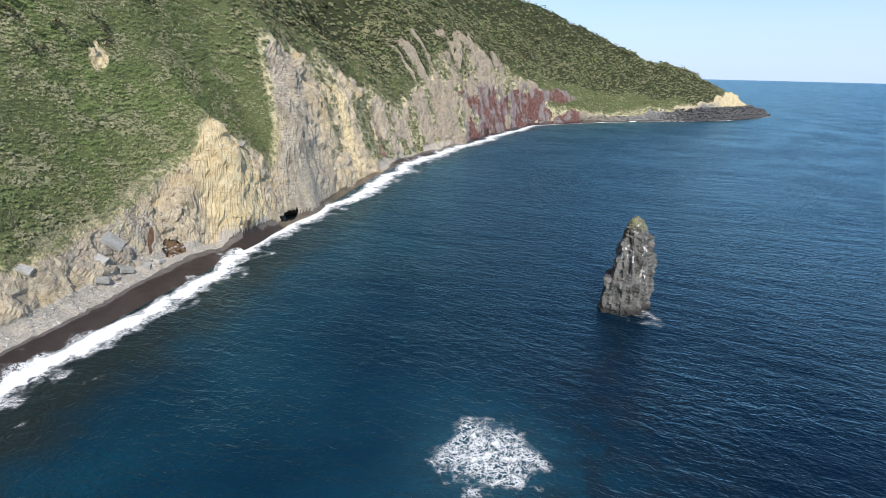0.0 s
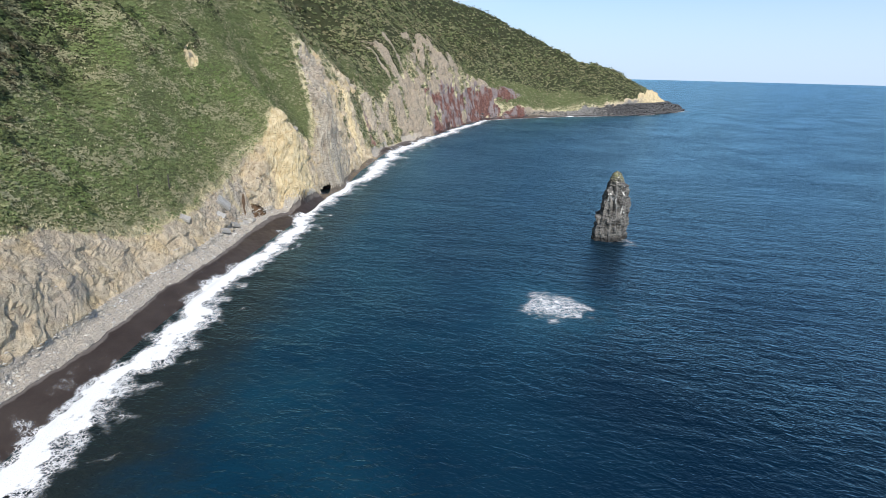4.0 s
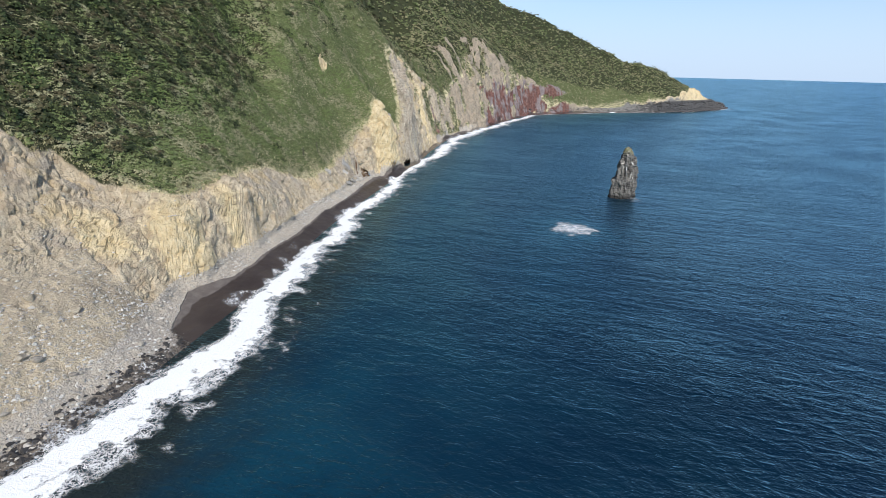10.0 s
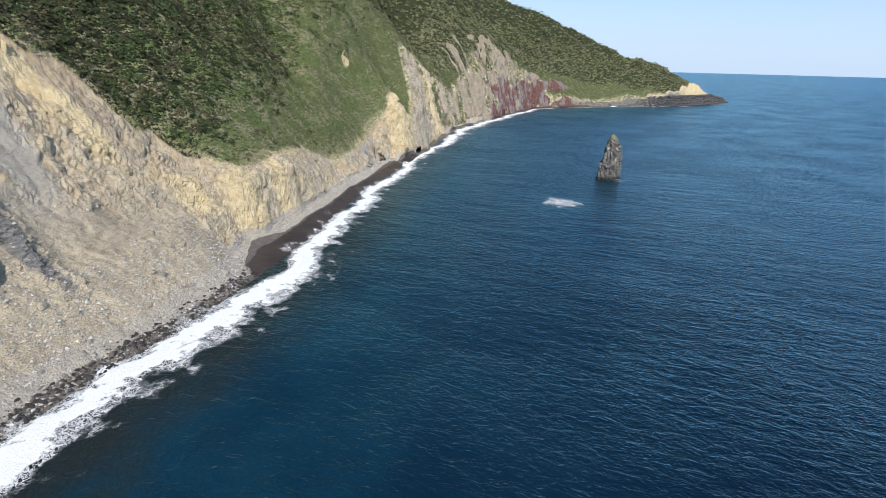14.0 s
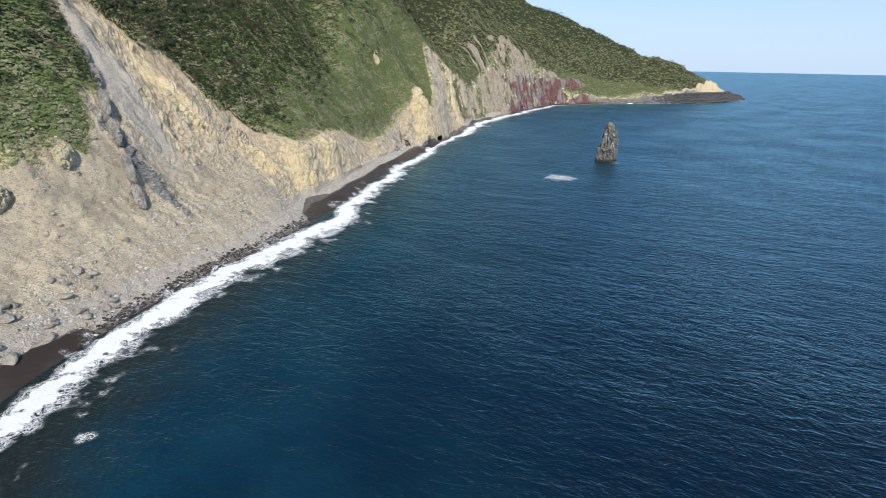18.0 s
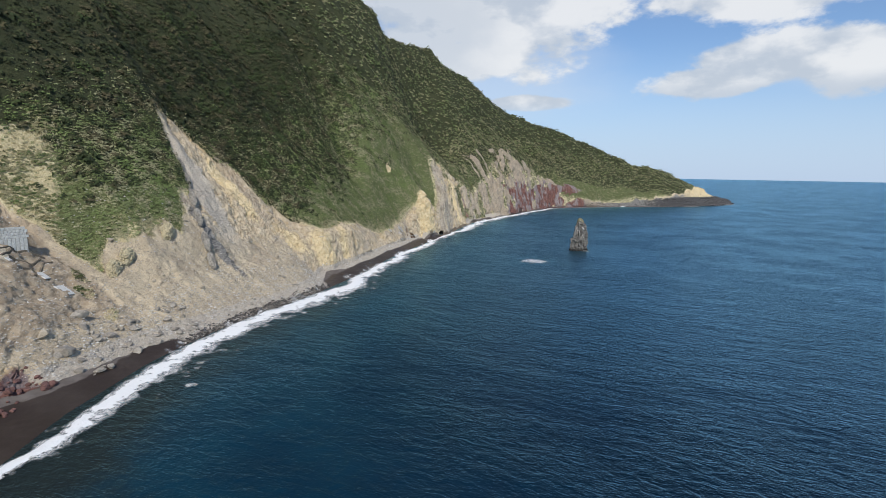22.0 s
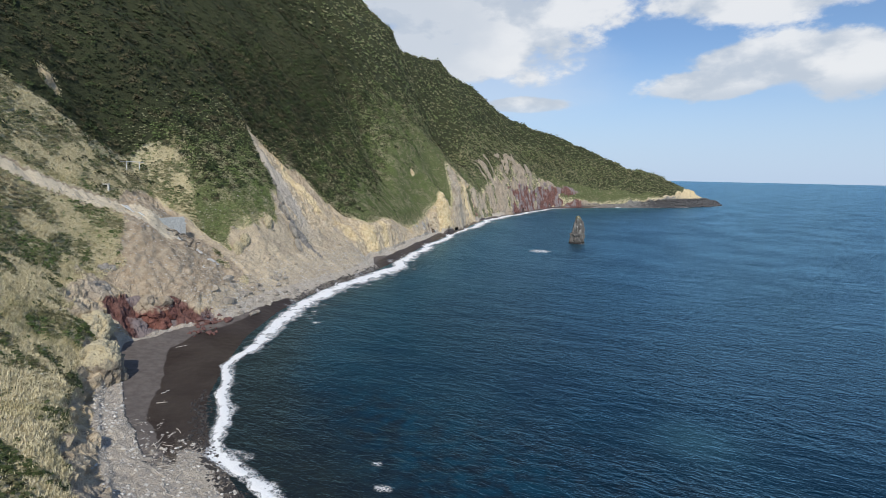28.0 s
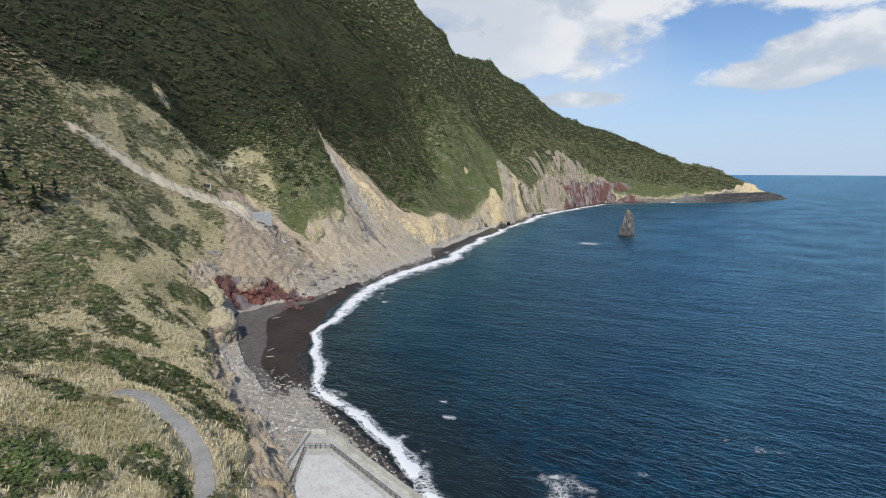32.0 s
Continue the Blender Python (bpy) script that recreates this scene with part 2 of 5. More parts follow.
def profile(st, d):
    """Height of the bare land at a station and a distance inland."""
    ridge = along(RIDGE, st), along(RIDGE, st, 2)
    ds, zs = [np.zeros_like(d)], [np.zeros_like(d)]
    for k in (TOE, BENCH, BROW, SLOPE):
        a, b = np.minimum(along(k, st), ridge[0] - 4), np.minimum(along(k, st, 2), ridge[1] - 1)
        ds.append(np.maximum(a, ds[-1] + 0.5))
        zs.append(np.maximum(b, zs[-1] + 0.1))
    ds.append(np.maximum(ridge[0], ds[-1] + 1))
    zs.append(np.maximum(ridge[1], zs[-1] + 0.1))
    back = np.interp(st, [800, 940, 1000], [0.08, 0.3, 0.8])
    z = np.where(d < 0, np.maximum(d * 0.22, -8), zs[-1] - back * (d - ds[-1]))
    for i in range(5):
        m = (d >= ds[i]) & (d < ds[i + 1])
        z = np.where(m, zs[i] + (zs[i + 1] - zs[i]) * (d - ds[i]) / (ds[i + 1] - ds[i]), z)
    return z


def spot(st, d, cs, cd, ws, wd):
    """A soft patch round a station and distance."""
    return np.exp(-(((st - cs) / ws) ** 2) - ((d - cd) / wd) ** 2)

# materials -----------------------------------------------------------------


def material(name):
    m = bpy.data.materials.new(name)
    m.use_nodes = True
    g = Nodes(m.node_tree)
    out = g.tree.nodes.new("ShaderNodeOutputMaterial")
    bsdf = g.tree.nodes.new("ShaderNodeBsdfPrincipled")
    g.tree.links.new(bsdf.outputs[0], out.inputs[0])
    place = g.node("ShaderNodeNewGeometry", 0)
    return m, g, bsdf, place


def bumped(g, bsdf, height, distance, strength=1.0):
    g.put(g.node("ShaderNodeBump", Height=height, Distance=distance, Strength=strength), bsdf.inputs["Normal"])


def attribute(g, name):
    n = g.tree.nodes.new("ShaderNodeAttribute")
    n.attribute_name = name
    s = g.tree.nodes.new("ShaderNodeSeparateColor")
    g.tree.links.new(n.outputs["Color"], s.inputs[0])
    return s.outputs


def ground_material():
    m, g, bsdf, p = material("coastal_ground")
    veg, sand, gravel = attribute(g, "cover")
    yellow, red, grey = attribute(g, "stone")
    dry, wet, soil = attribute(g, "surface")
    woods, pale, brown = attribute(g, "growth")
    broad = g.noise(p, 0.06, 4.0)
    mid = g.noise(p, 0.35, 5.0, 0.6)
    fine = g.noise(p, 2.2, 5.0, 0.65)
    edge = g.math("MULTIPLY", g.math("SUBTRACT", mid, 0.5), 0.9)

    def part_of(mask, lo=0.35, hi=0.65):
        return g.step(g.math("ADD", mask, edge), lo, hi)

    # bedded, stained volcanic rock
    seams = g.noise(g.vec("MULTIPLY", p, (0.5, 0.5, 1.6)), 0.8, 6.0, 0.7, distort=0.8)
    rock = g.mix(g.step(mid, 0.3, 0.7), (0.38, 0.305, 0.21), (0.59, 0.495, 0.36))
    rock = g.mix(g.step(broad, 0.52, 0.66, 0.0, 0.7), rock, g.mix(g.step(fine, 0.3, 0.7), (0.30, 0.255, 0.21), (0.44, 0.385, 0.315)))
    rock = g.mix(g.step(g.noise(g.vec("ADD", p, (40, 9, 3)), 0.075, 4.0), 0.52, 0.64, 0.0, 0.8), rock, g.mix(mid, (0.47, 0.345, 0.185), (0.58, 0.46, 0.29)))
    y_rock = g.mix(g.step(mid, 0.3, 0.7), (0.53, 0.41, 0.235), (0.69, 0.575, 0.375))
    r_rock = g.mix(g.step(mid, 0.35, 0.65), (0.115, 0.052, 0.044), (0.20, 0.105, 0.088))
    r_rock = g.mix(g.step(g.noise(g.vec("MULTIPLY", p, (1.0, 1.0, 0.35)), 0.075, 4.0), 0.45, 0.55, 0.0, 0.85), r_rock, g.mix(seams, (0.17, 0.15, 0.155), (0.33, 0.28, 0.27)))
    streak = g.noise(g.vec("MULTIPLY", p, (0.20, 0.20, 0.035)), 1.0, 5.0, 0.6, distort=0.6)
    g_rock = g.mix(g.step(seams, 0.35, 0.65), (0.30, 0.26, 0.21), (0.52, 0.455, 0.365))
    g_rock = g.mix(g.step(streak, 0.50, 0.60, 0.0, 0.75), g_rock, g.mix(mid, (0.20, 0.165, 0.135), (0.36, 0.295, 0.22)))
    g_rock = g.mix(g.step(streak, 0.46, 0.38, 0.0, 0.7), g_rock, (0.54, 0.44, 0.28))
    g_rock = g.mix(g.step(grey, 1.06, 1.18), g_rock, g.mix(g.step(seams, 0.35, 0.65), (0.13, 0.125, 0.12), (0.29, 0.275, 0.255)))
    rock = g.mix(part_of(grey), rock, g_rock)
    rock = g.mix(g.math("MULTIPLY", brown, g.step(mid, 0.3, 0.6, 0.5, 0.9)), rock, g.mix(seams, (0.19, 0.15, 0.115), (0.42, 0.35, 0.265)))
    rock = g.mix(part_of(yellow), rock, y_rock)
    rock = g.mix(part_of(red), rock, r_rock)
    cracks = g.step(seams, 0.33, 0.43, 0.42, 1.0)
    rock = g.mix(1.0, rock, cracks, "MULTIPLY")
    # loose scree and gravel
    vor = g.tree.nodes.new("ShaderNodeTexVoronoi")
    g.put(p, vor.inputs["Vector"])
    vor.inputs["Scale"].default_value = 1.6
    grit = g.mix(g.step(fine, 0.3, 0.7), (0.42, 0.345, 0.24), (0.60, 0.505, 0.37))
    lone = g.node("ShaderNodeSeparateColor", Color=vor.outputs["Color"])
    grit = g.mix(g.step(lone, 0.75, 0.9, 0.0, 0.5), grit, (0.22, 0.20, 0.175))
    grit = g.mix(g.step(broad, 0.45, 0.6, 0.0, 0.5), grit, g.mix(fine, (0.27, 0.22, 0.165), (0.42, 0.345, 0.25)))
    run = g.noise(g.vec("MULTIPLY", p, (0.05, 0.20, 0.06)), 1.0, 5.0, 0.65, distort=0.4)
    grit = g.mix(g.step(run, 0.54, 0.64, 0.0, 0.35), grit, g.mix(fine, (0.25, 0.20, 0.145), (0.40, 0.335, 0.25)))
    grit = g.mix(g.step(run, 0.46, 0.38, 0.0, 0.5), grit, (0.66, 0.55, 0.385))
    grit = g.mix(g.math("MULTIPLY", g.step(pale, 0.2, 0.8), 0.5), grit, g.mix(fine, (0.40, 0.37, 0.345), (0.52, 0.485, 0.45)))
    # black volcanic sand, darker where the swash has wetted it
    s_col = g.mix(g.step(mid, 0.3, 0.7), (0.11, 0.092, 0.082), (0.155, 0.134, 0.12))
    s_col = g.mix(part_of(wet), s_col, g.mix(g.step(broad, 0.4, 0.6), (0.040, 0.029, 0.024), (0.055, 0.042, 0.035)))
    # mould and leaf litter under the plants; in the woods, tree shade painted in
    leaf = g.mix(g.step(fine, 0.35, 0.65), (0.075, 0.09, 0.034), (0.14, 0.155, 0.07))
    straw = g.mix(g.step(fine, 0.3, 0.7), (0.40, 0.34, 0.20), (0.66, 0.585, 0.39))
    leaf = g.mix(part_of(dry), leaf, straw)
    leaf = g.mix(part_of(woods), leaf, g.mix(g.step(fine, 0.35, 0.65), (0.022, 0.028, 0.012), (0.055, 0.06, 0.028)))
    dirt = g.mix(g.step(mid, 0.3, 0.7), (0.31, 0.24, 0.165), (0.48, 0.395, 0.29))
    col = g.mix(part_of(gravel), rock, grit)
    col = g.mix(g.math("MULTIPLY", part_of(wet), 0.8), col, g.mix(1.0, col, (0.22, 0.2, 0.19), "MULTIPLY"))
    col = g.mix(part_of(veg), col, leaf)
    col = g.mix(part_of(soil), col, dirt)
    col = g.mix(g.step(soil, 1.06, 1.2), col, g.mix(fine, (0.56, 0.47, 0.335), (0.74, 0.645, 0.49)))
    col = g.mix(part_of(sand), col, s_col)
    g.put(col, bsdf.inputs["Base Color"])
    g.put(g.math("SUBTRACT", 0.93, g.math("MULTIPLY", part_of(wet), 0.5)), bsdf.inputs["Roughness"])
    bsdf.inputs["Specular IOR Level"].default_value = 0.25
    rough = g.math("MULTIPLY", g.math("ADD", g.math("ADD", seams, fine), mid), g.step(part_of(sand), 0.0, 1.0, 1.0, 0.06))
    bumped(g, bsdf, rough, 0.9, 0.8)
    return m


def sea_material():
    m, g, bsdf, p = material("sea_water")
    shoal, reef, milk = attribute(g, "water")
    broad = g.noise(p, 0.012, 3.0)
    deep = g.mix(g.step(broad, 0.35, 0.65), (0.0001, 0.002, 0.009), (0.0003, 0.005, 0.018))
    teal = g.mix(g.step(g.noise(p, 0.03, 4.0), 0.3, 0.7), (0.0016, 0.021, 0.043), (0.004, 0.038, 0.066))
    col = g.mix(g.step(shoal, 0.10, 0.60), deep, teal)
    col = g.mix(g.step(g.math("ADD", shoal, g.math("MULTIPLY", g.math("SUBTRACT", g.noise(p, 0.08, 4.0), 0.5), 0.35)), 0.62, 0.92), col, (0.014, 0.019, 0.019))
    weed = g.noise(p, 0.16, 5.0, 0.65)
    col = g.mix(g.math("MULTIPLY", reef, g.step(weed, 0.38, 0.6)), col, (0.006, 0.010, 0.016))
    col = g.mix(milk, col, (0.05, 0.14, 0.17))
    g.put(col, bsdf.inputs["Base Color"])
    bsdf.inputs["Roughness"].default_value = 1.0
    bsdf.inputs["Specular IOR Level"].default_value = 0.0
    turned = g.tree.nodes.new("ShaderNodeVectorRotate")
    turned.rotation_type = "Z_AXIS"
    g.put(p, turned.inputs["Vector"])
    turned.inputs["Angle"].default_value = radians(24)
    w = turned.outputs[0]
    swell = g.noise(g.vec("MULTIPLY", w, (0.03, 0.085, 0.05)), 1.0, 2.0, 0.5)
    chop = g.noise(g.vec("MULTIPLY", w, (0.20, 0.38, 0.3)), 1.0, 3.0, 0.55, distort=0.8)
    ripple = g.noise(g.vec("MULTIPLY", w, (0.75, 1.35, 1.0)), 1.0, 3.0, 0.55, distort=0.6)
    gust = g.step(g.noise(p, 0.016, 3.0), 0.35, 0.65, 0.65, 1.25)
    h = g.math("ADD", g.math("MULTIPLY", swell, 3.0), g.math("MULTIPLY", gust, g.math("ADD", g.math("MULTIPLY", chop, 2.6), g.math("MULTIPLY", ripple, 0.95))))
    n = g.node("ShaderNodeBump", Height=h, Distance=0.31, Strength=1.0)
    g.put(n, bsdf.inputs["Normal"])
    # the surface mirrors the sky, tinted by the water
    gloss = g.node("ShaderNodeBsdfGlossy", Color=(0.47, 0.82, 1.0), Roughness=0.30, Normal=n)
    much = g.node("ShaderNodeFresnel", IOR=1.33, Normal=n)
    both = g.tree.nodes.new("ShaderNodeMixShader")
    g.put(much, both.inputs[0])
    g.put(bsdf.outputs[0], both.inputs[1])
    g.put(gloss, both.inputs[2])
    g.put(both.outputs[0], g.tree.nodes["Material Output"].inputs[0])
    return m


def foam_material():
    """White water: dense where the attribute is high, a lace of bubbles where it thins out."""
    m, g, bsdf, p = material("sea_foam")
    dense, lace, _ = attribute(g, "foam")
    warp = g.vec("ADD", p, g.vec("MULTIPLY", g.vec("SUBTRACT", g.noise(p, 0.35, 4.0, 0.65, out=1), (0.5, 0.5, 0.5)), (5.0, 5.0, 5.0)))

    def threads(scale, width):
        vor = g.tree.nodes.new("ShaderNodeTexVoronoi")
        vor.feature = "DISTANCE_TO_EDGE"
        g.put(warp, vor.inputs["Vector"])
        vor.inputs["Scale"].default_value = scale
        return g.step(vor.outputs["Distance"], 0.0, width, 1.0, 0.0)

    net = g.math("MAXIMUM", threads(0.42, 0.10), g.math("MULTIPLY", threads(1.0, 0.16), 0.9))
    clot = g.noise(p, 0.36, 4.0, 0.6)
    patch = g.noise(p, 0.16, 4.0, 0.6)
    soft = g.math("ADD", dense, g.math("MULTIPLY", g.math("SUBTRACT", clot, 0.5), 0.95))
    solid = g.step(soft, 0.58, 0.70)
    strand = g.math("MULTIPLY", net, g.step(g.math("ADD", dense, g.math("MULTIPLY", g.math("SUBTRACT", patch, 0.5), 1.1)), 0.24, 0.5))
    a = g.math("MAXIMUM", solid, g.math("MULTIPLY", strand, 0.9))
    g.put((0.93, 0.94, 0.94), bsdf.inputs["Base Color"])
    bsdf.inputs["Roughness"].default_value = 0.8
    bumped(g, bsdf, g.math("ADD", clot, net), 0.25, 0.5)
    clear = g.node("ShaderNodeBsdfTransparent")
    both = g.tree.nodes.new("ShaderNodeMixShader")
    g.put(a, both.inputs[0])
    g.put(clear, both.inputs[1])
    g.put(bsdf.outputs[0], both.inputs[2])
    g.put(both.outputs[0], g.tree.nodes["Material Output"].inputs[0])
    return m


def leaf_material(name, dark, light, straw=None, lush=((0.085, 0.13, 0.03), (0.15, 0.205, 0.06))):
    m, g, bsdf, p = material(name)
    r = g.node("ShaderNodeNewGeometry", 8)
    kind, age, _ = attribute(g, "plant")
    one = g.math("ADD", g.math("MULTIPLY", r, 0.25), g.math("MULTIPLY", age, 0.75))
    col = g.mix(one, dark, light)
    col = g.mix(g.step(g.noise(p, 0.04, 5.0, 0.6), 0.47, 0.62, 0.0, 0.75), col, g.mix(one, lush[0], lush[1]))
    if straw:
        col = g.mix(g.step(g.math("ADD", g.noise(p, 0.11, 5.0, 0.6), g.math("MULTIPLY", one, 0.14)), 0.555, 0.66, 0.0, 0.65), col, straw)
    col = g.mix(kind, col, g.mix(r, (0.26, 0.22, 0.12), (0.42, 0.37, 0.23)))
    g.put(col, bsdf.inputs["Base Color"])
    bsdf.inputs["Roughness"].default_value = 0.75
    bsdf.inputs["Specular IOR Level"].default_value = 0.2
    return m


def stone_material(name, a, b, scale=1.0, lichen=None, relief=0.3):
    m, g, bsdf, p = material(name)
    rnd = g.node("ShaderNodeObjectInfo", 5)
    mid, fine = g.noise(p, 0.5 * scale, 5.0, 0.6), g.noise(p, 2.6 * scale, 5.0, 0.65)
    col = g.mix(g.step(mid, 0.3, 0.7), a, b)
    col = g.mix(g.step(fine, 0.35, 0.5, 0.5, 0.0), col, tuple(0.5 * v for v in a))
    col = g.mix(g.math("MULTIPLY", rnd, 0.5), col, tuple(0.55 * v for v in b))
    if lichen:
        col = g.mix(g.step(g.noise(p, 0.3, 4.0), 0.52, 0.62, 0.0, 0.8), col, lichen)
    g.put(col, bsdf.inputs["Base Color"])
    bsdf.inputs["Roughness"].default_value = 0.9
    bumped(g, bsdf, g.math("ADD", mid, fine), relief, 0.8)
    return m


def stack_material():
    m, g, bsdf, p = material("sea_stack_rock")
    sep = g.tree.nodes.new("ShaderNodeSeparateXYZ")
    g.put(p, sep.inputs[0])
    z = sep.outputs[2]
    mid, fine = g.noise(p, 0.35, 6.0, 0.65), g.noise(p, 1.6, 5.0, 0.65)
    col = g.mix(g.step(mid, 0.3, 0.68), (0.045, 0.042, 0.040), (0.20, 0.19, 0.175))
    col = g.mix(g.step(fine, 0.3, 0.5, 0.6, 0.0), col, (0.05, 0.045, 0.04))
    moss = g.math("MULTIPLY", g.step(g.math("ADD", z, g.math("MULTIPLY", mid, 8.0)), 29.0, 33.0), g.step(fine, 0.4, 0.6))
    col = g.mix(moss, col, (0.22, 0.21, 0.085))
    guano = g.math("MULTIPLY", g.step(g.noise(g.vec("MULTIPLY", p, (1, 1, 0.45)), 0.42, 4.0, 0.6), 0.60, 0.66), g.step(z, 6.0, 14.0))
    col = g.mix(guano, col, (0.66, 0.64, 0.60))
    col = g.mix(g.step(z, 1.2, 3.0, 1.0, 0.0), col, (0.028, 0.026, 0.024))
    g.put(col, bsdf.inputs["Base Color"])
    bsdf.inputs["Roughness"].default_value = 0.88
    bumped(g, bsdf, g.math("ADD", mid, fine), 0.6, 0.9)
    return m


GROUND, SEA, FOAM = ground_material(), sea_material(), foam_material()

# the land: one sheet from the sea bed over beach, cliff and slope to the ridge ---
s_fine = np.arange(25, 690, 0.75)
s_far = np.concatenate([np.arange(690, 1000, 1.5), np.arange(1000, S_ALL[-1] - 1, 3.0)])
stations_s = np.concatenate([np.arange(0, 25, 2.0), s_fine, s_far])
inland = np.concatenate([np.arange(-30, -6, 3.0), np.arange(-6, 2, 0.7), np.arange(2, 40, 0.36), np.arange(40, 62, 0.7), np.arange(62, 150, 1.5), np.arange(150, 440, 6.0)])
NS, ND = len(stations_s), len(inland)
pick = np.clip(stations_s, 0, S_ALL[-1])
gx, gy, nx, ny = (np.interp(pick, S_ALL, a)[:, None] for a in (SX, SY, NX, NY))
ST = np.repeat(gy, ND, 1)
DI = np.repeat(inland[None], NS, 0)
flat_p = np.stack([ST.ravel(), DI.ravel(), np.zeros(NS * ND)], 1)
st, di = ST.ravel(), DI.ravel()
along_s = np.repeat(pick[:, None], ND, 1).ravel()


def cover_masks(st, di):
    """What lies where: plants, sand, gravel; kinds of stone; straw, wet, soil."""
    q = np.stack([st, di, 0 * st], 1)
    wob = (fbm(q / 14.0, 4, 3) - 0.5) * 12 + (fbm(q / 3.5, 3, 4) - 0.5) * 4 + (fbm(q / np.array([24.0, 60.0, 1.0]), 3, 5) - 0.5) * 24 * smoothstep(390, 470, st)
    green = along(GREEN, st)
    veg = smoothstep(-2.5, 2.5, di + wob * np.clip(green / 40, 0.25, 1.2) - green)
    # plants hold on ledges of the far cliffs; earth scars break the scrub
    ledge = smoothstep(0.50, 0.57, fbm(np.stack([st / 13.0, di / 9.0, 0 * st], 1), 4, 6)) * smoothstep(385, 420, st) * smoothstep(900, 850, st) * smoothstep(5, 10, di)
    veg = np.maximum(veg, 0.9 * ledge)
    scar = spot(st, di, 276, 46, 4.6, 2.6) + 0.75 * spot(st, di, -70, 128, 6, 8)
    veg = np.clip(veg - 1.3 * smoothstep(0.40, 0.80, scar * (1 + 0.10 * wob)), 0, 1)
    turf = spot(st, di, -61, 39, 2.6, 4) + spot(st, di, -63, 26, 2.6, 2.6) + spot(st, di, -57, 46, 2, 4)
    veg = np.maximum(veg, smoothstep(0.4, 0.6, turf))
    # dry gullies streak the far slopes
    veg = np.clip(veg - 0.7 * smoothstep(0.57, 0.66, fbm(np.stack([st / 12.0 + di / 60.0, di / 90.0, 0 * st], 1), 3, 77)) * smoothstep(500, 580, st) * smoothstep(780, 720, st) * smoothstep(85, 50, di), 0, 1)
    toe = along(TOE, st)
    # the sand runs out along the foot of the slide and among the southern stones
    sandy = np.interp(st + np.where(st < -150, 1.8, 0.6) * wob, [-226, -190, -60, -44, 52, 64, 312, 322, 460, 500, 560, 580], [0, 1, 1, 0, 0, 1, 1, 0, 0, 0.7, 0.7, 0])
    band = np.interp(st, [-200, -150, -100, -60, 60, 80, 95, 240, 300], [0.75, 0.98, 0.75, 0.5, 0.6, 0.85, 0.62, 0.62, 0.85])
    sand = sandy * smoothstep(1.2, -1.2, di + 0.22 * wob - toe * band)
    gravel = smoothstep(2.0, 0.0, di + 0.15 * wob - toe - 1.0) * smoothstep(700, 500, st)
    fan = np.maximum(spot(st, di, -8, 24, 26, 16), spot(st, di, 36, 24, 22, 15))
    fan = np.maximum(fan, spot(st, di, 20, 58, 9, 22))
    fan = np.maximum(fan, spot(st, di, -72, 30, 28, 22))
    fan = np.maximum(fan, spot(st, di, 2, 14, 36, 13))
    fan = np.maximum(fan, 0.95 * smoothstep(-114, -102, st) * smoothstep(74, 56, st) * smoothstep(np.interp(st, [-20, 10, 40], [75, 52, 40]), np.interp(st, [-20, 10, 40], [55, 40, 28]), di))
    fan = np.maximum(fan, spot(st, di, 22, 84, 8, 24))
    gravel = np.maximum(gravel, 1.2 * fan) * (1 - smoothstep(308, 316, st) * smoothstep(470, 455, st))
    dark_shore = smoothstep(815, 855, st) * smoothstep(2.5, -1.5, di + 0.2 * wob - toe - np.interp(st, [890, 930], [0, 2]))
    yellow = spot(st, di, 296, 12, 15, 22) * 1.3 + spot(st, di, 88, 22, 12, 12) * 0.9 + 1.2 * spot(st, di, 50, 66, 6, 20) + spot(st, di, 425, 20, 16, 30) * 0.7
    yellow += spot(st, di, 112, 18, 6, 12) * 0.7 + spot(st, di, 68, 34, 8, 10) * 0.8 + 0.6 * smoothstep(940, 1000, st) * smoothstep(11, 15, di)
    red = spot(st, di, 480, 10, 10, 20) * 0.6 + 0.5 * spot(st, di, -62, 130, 6, 9)
    grey = spot(st, di, 352, 20, 24, 60) * 1.2 + spot(st, di, 3 - 0.12 * (di - 30), 34, 4.5, 26) * 1.6 + spot(st, di, 8, 72, 5, 22) * 1.3 + spot(st, di, -35, 36, 2.2, 9) * 1.4 + 0.75 * smoothstep(430, 520, st) * smoothstep(900, 840, st)
    grey += spot(st, di, 250, 18, 14, 7) + dark_shore * 1.2
    grey = np.where(st > 60, np.minimum(grey, 1.0), grey)
    grey = np.where(dark_shore > 0.3, 1.0 + 0.22 * dark_shore, grey)
    edge_n = np.interp(di, [60, 88], [-52, -30])
    valley = smoothstep(-124, -116, st) * smoothstep(edge_n + 4, edge_n - 6, st) * smoothstep(165, 140, di)
    gravel = gravel * (1 - 0.9 * np.clip(spot(st, di, 3 - 0.12 * (di - 30), 40, 5, 30), 0, 1))
    dry = smoothstep(-112, -124, st) * smoothstep(105, 70, di + 0.8 * wob) * 0.9 + 0.8 * valley + spot(st, di, -72, 128, 12, 14) + 0.5 * smoothstep(6, 0, di - green) + 0.35 * fbm(q / 9.0, 3, 9)
    soil = smoothstep(-124, -114, st) * smoothstep(-48, -60, st) * smoothstep(20, 34, di) * smoothstep(5, -5, di - green) + 0.9 * spot(st, di, 60, 66, 7, 24)
    wet = smoothstep(1.0, -1.0, di + 0.35 * wob - np.where(sandy > 0.5, toe * 0.55, 3.2))
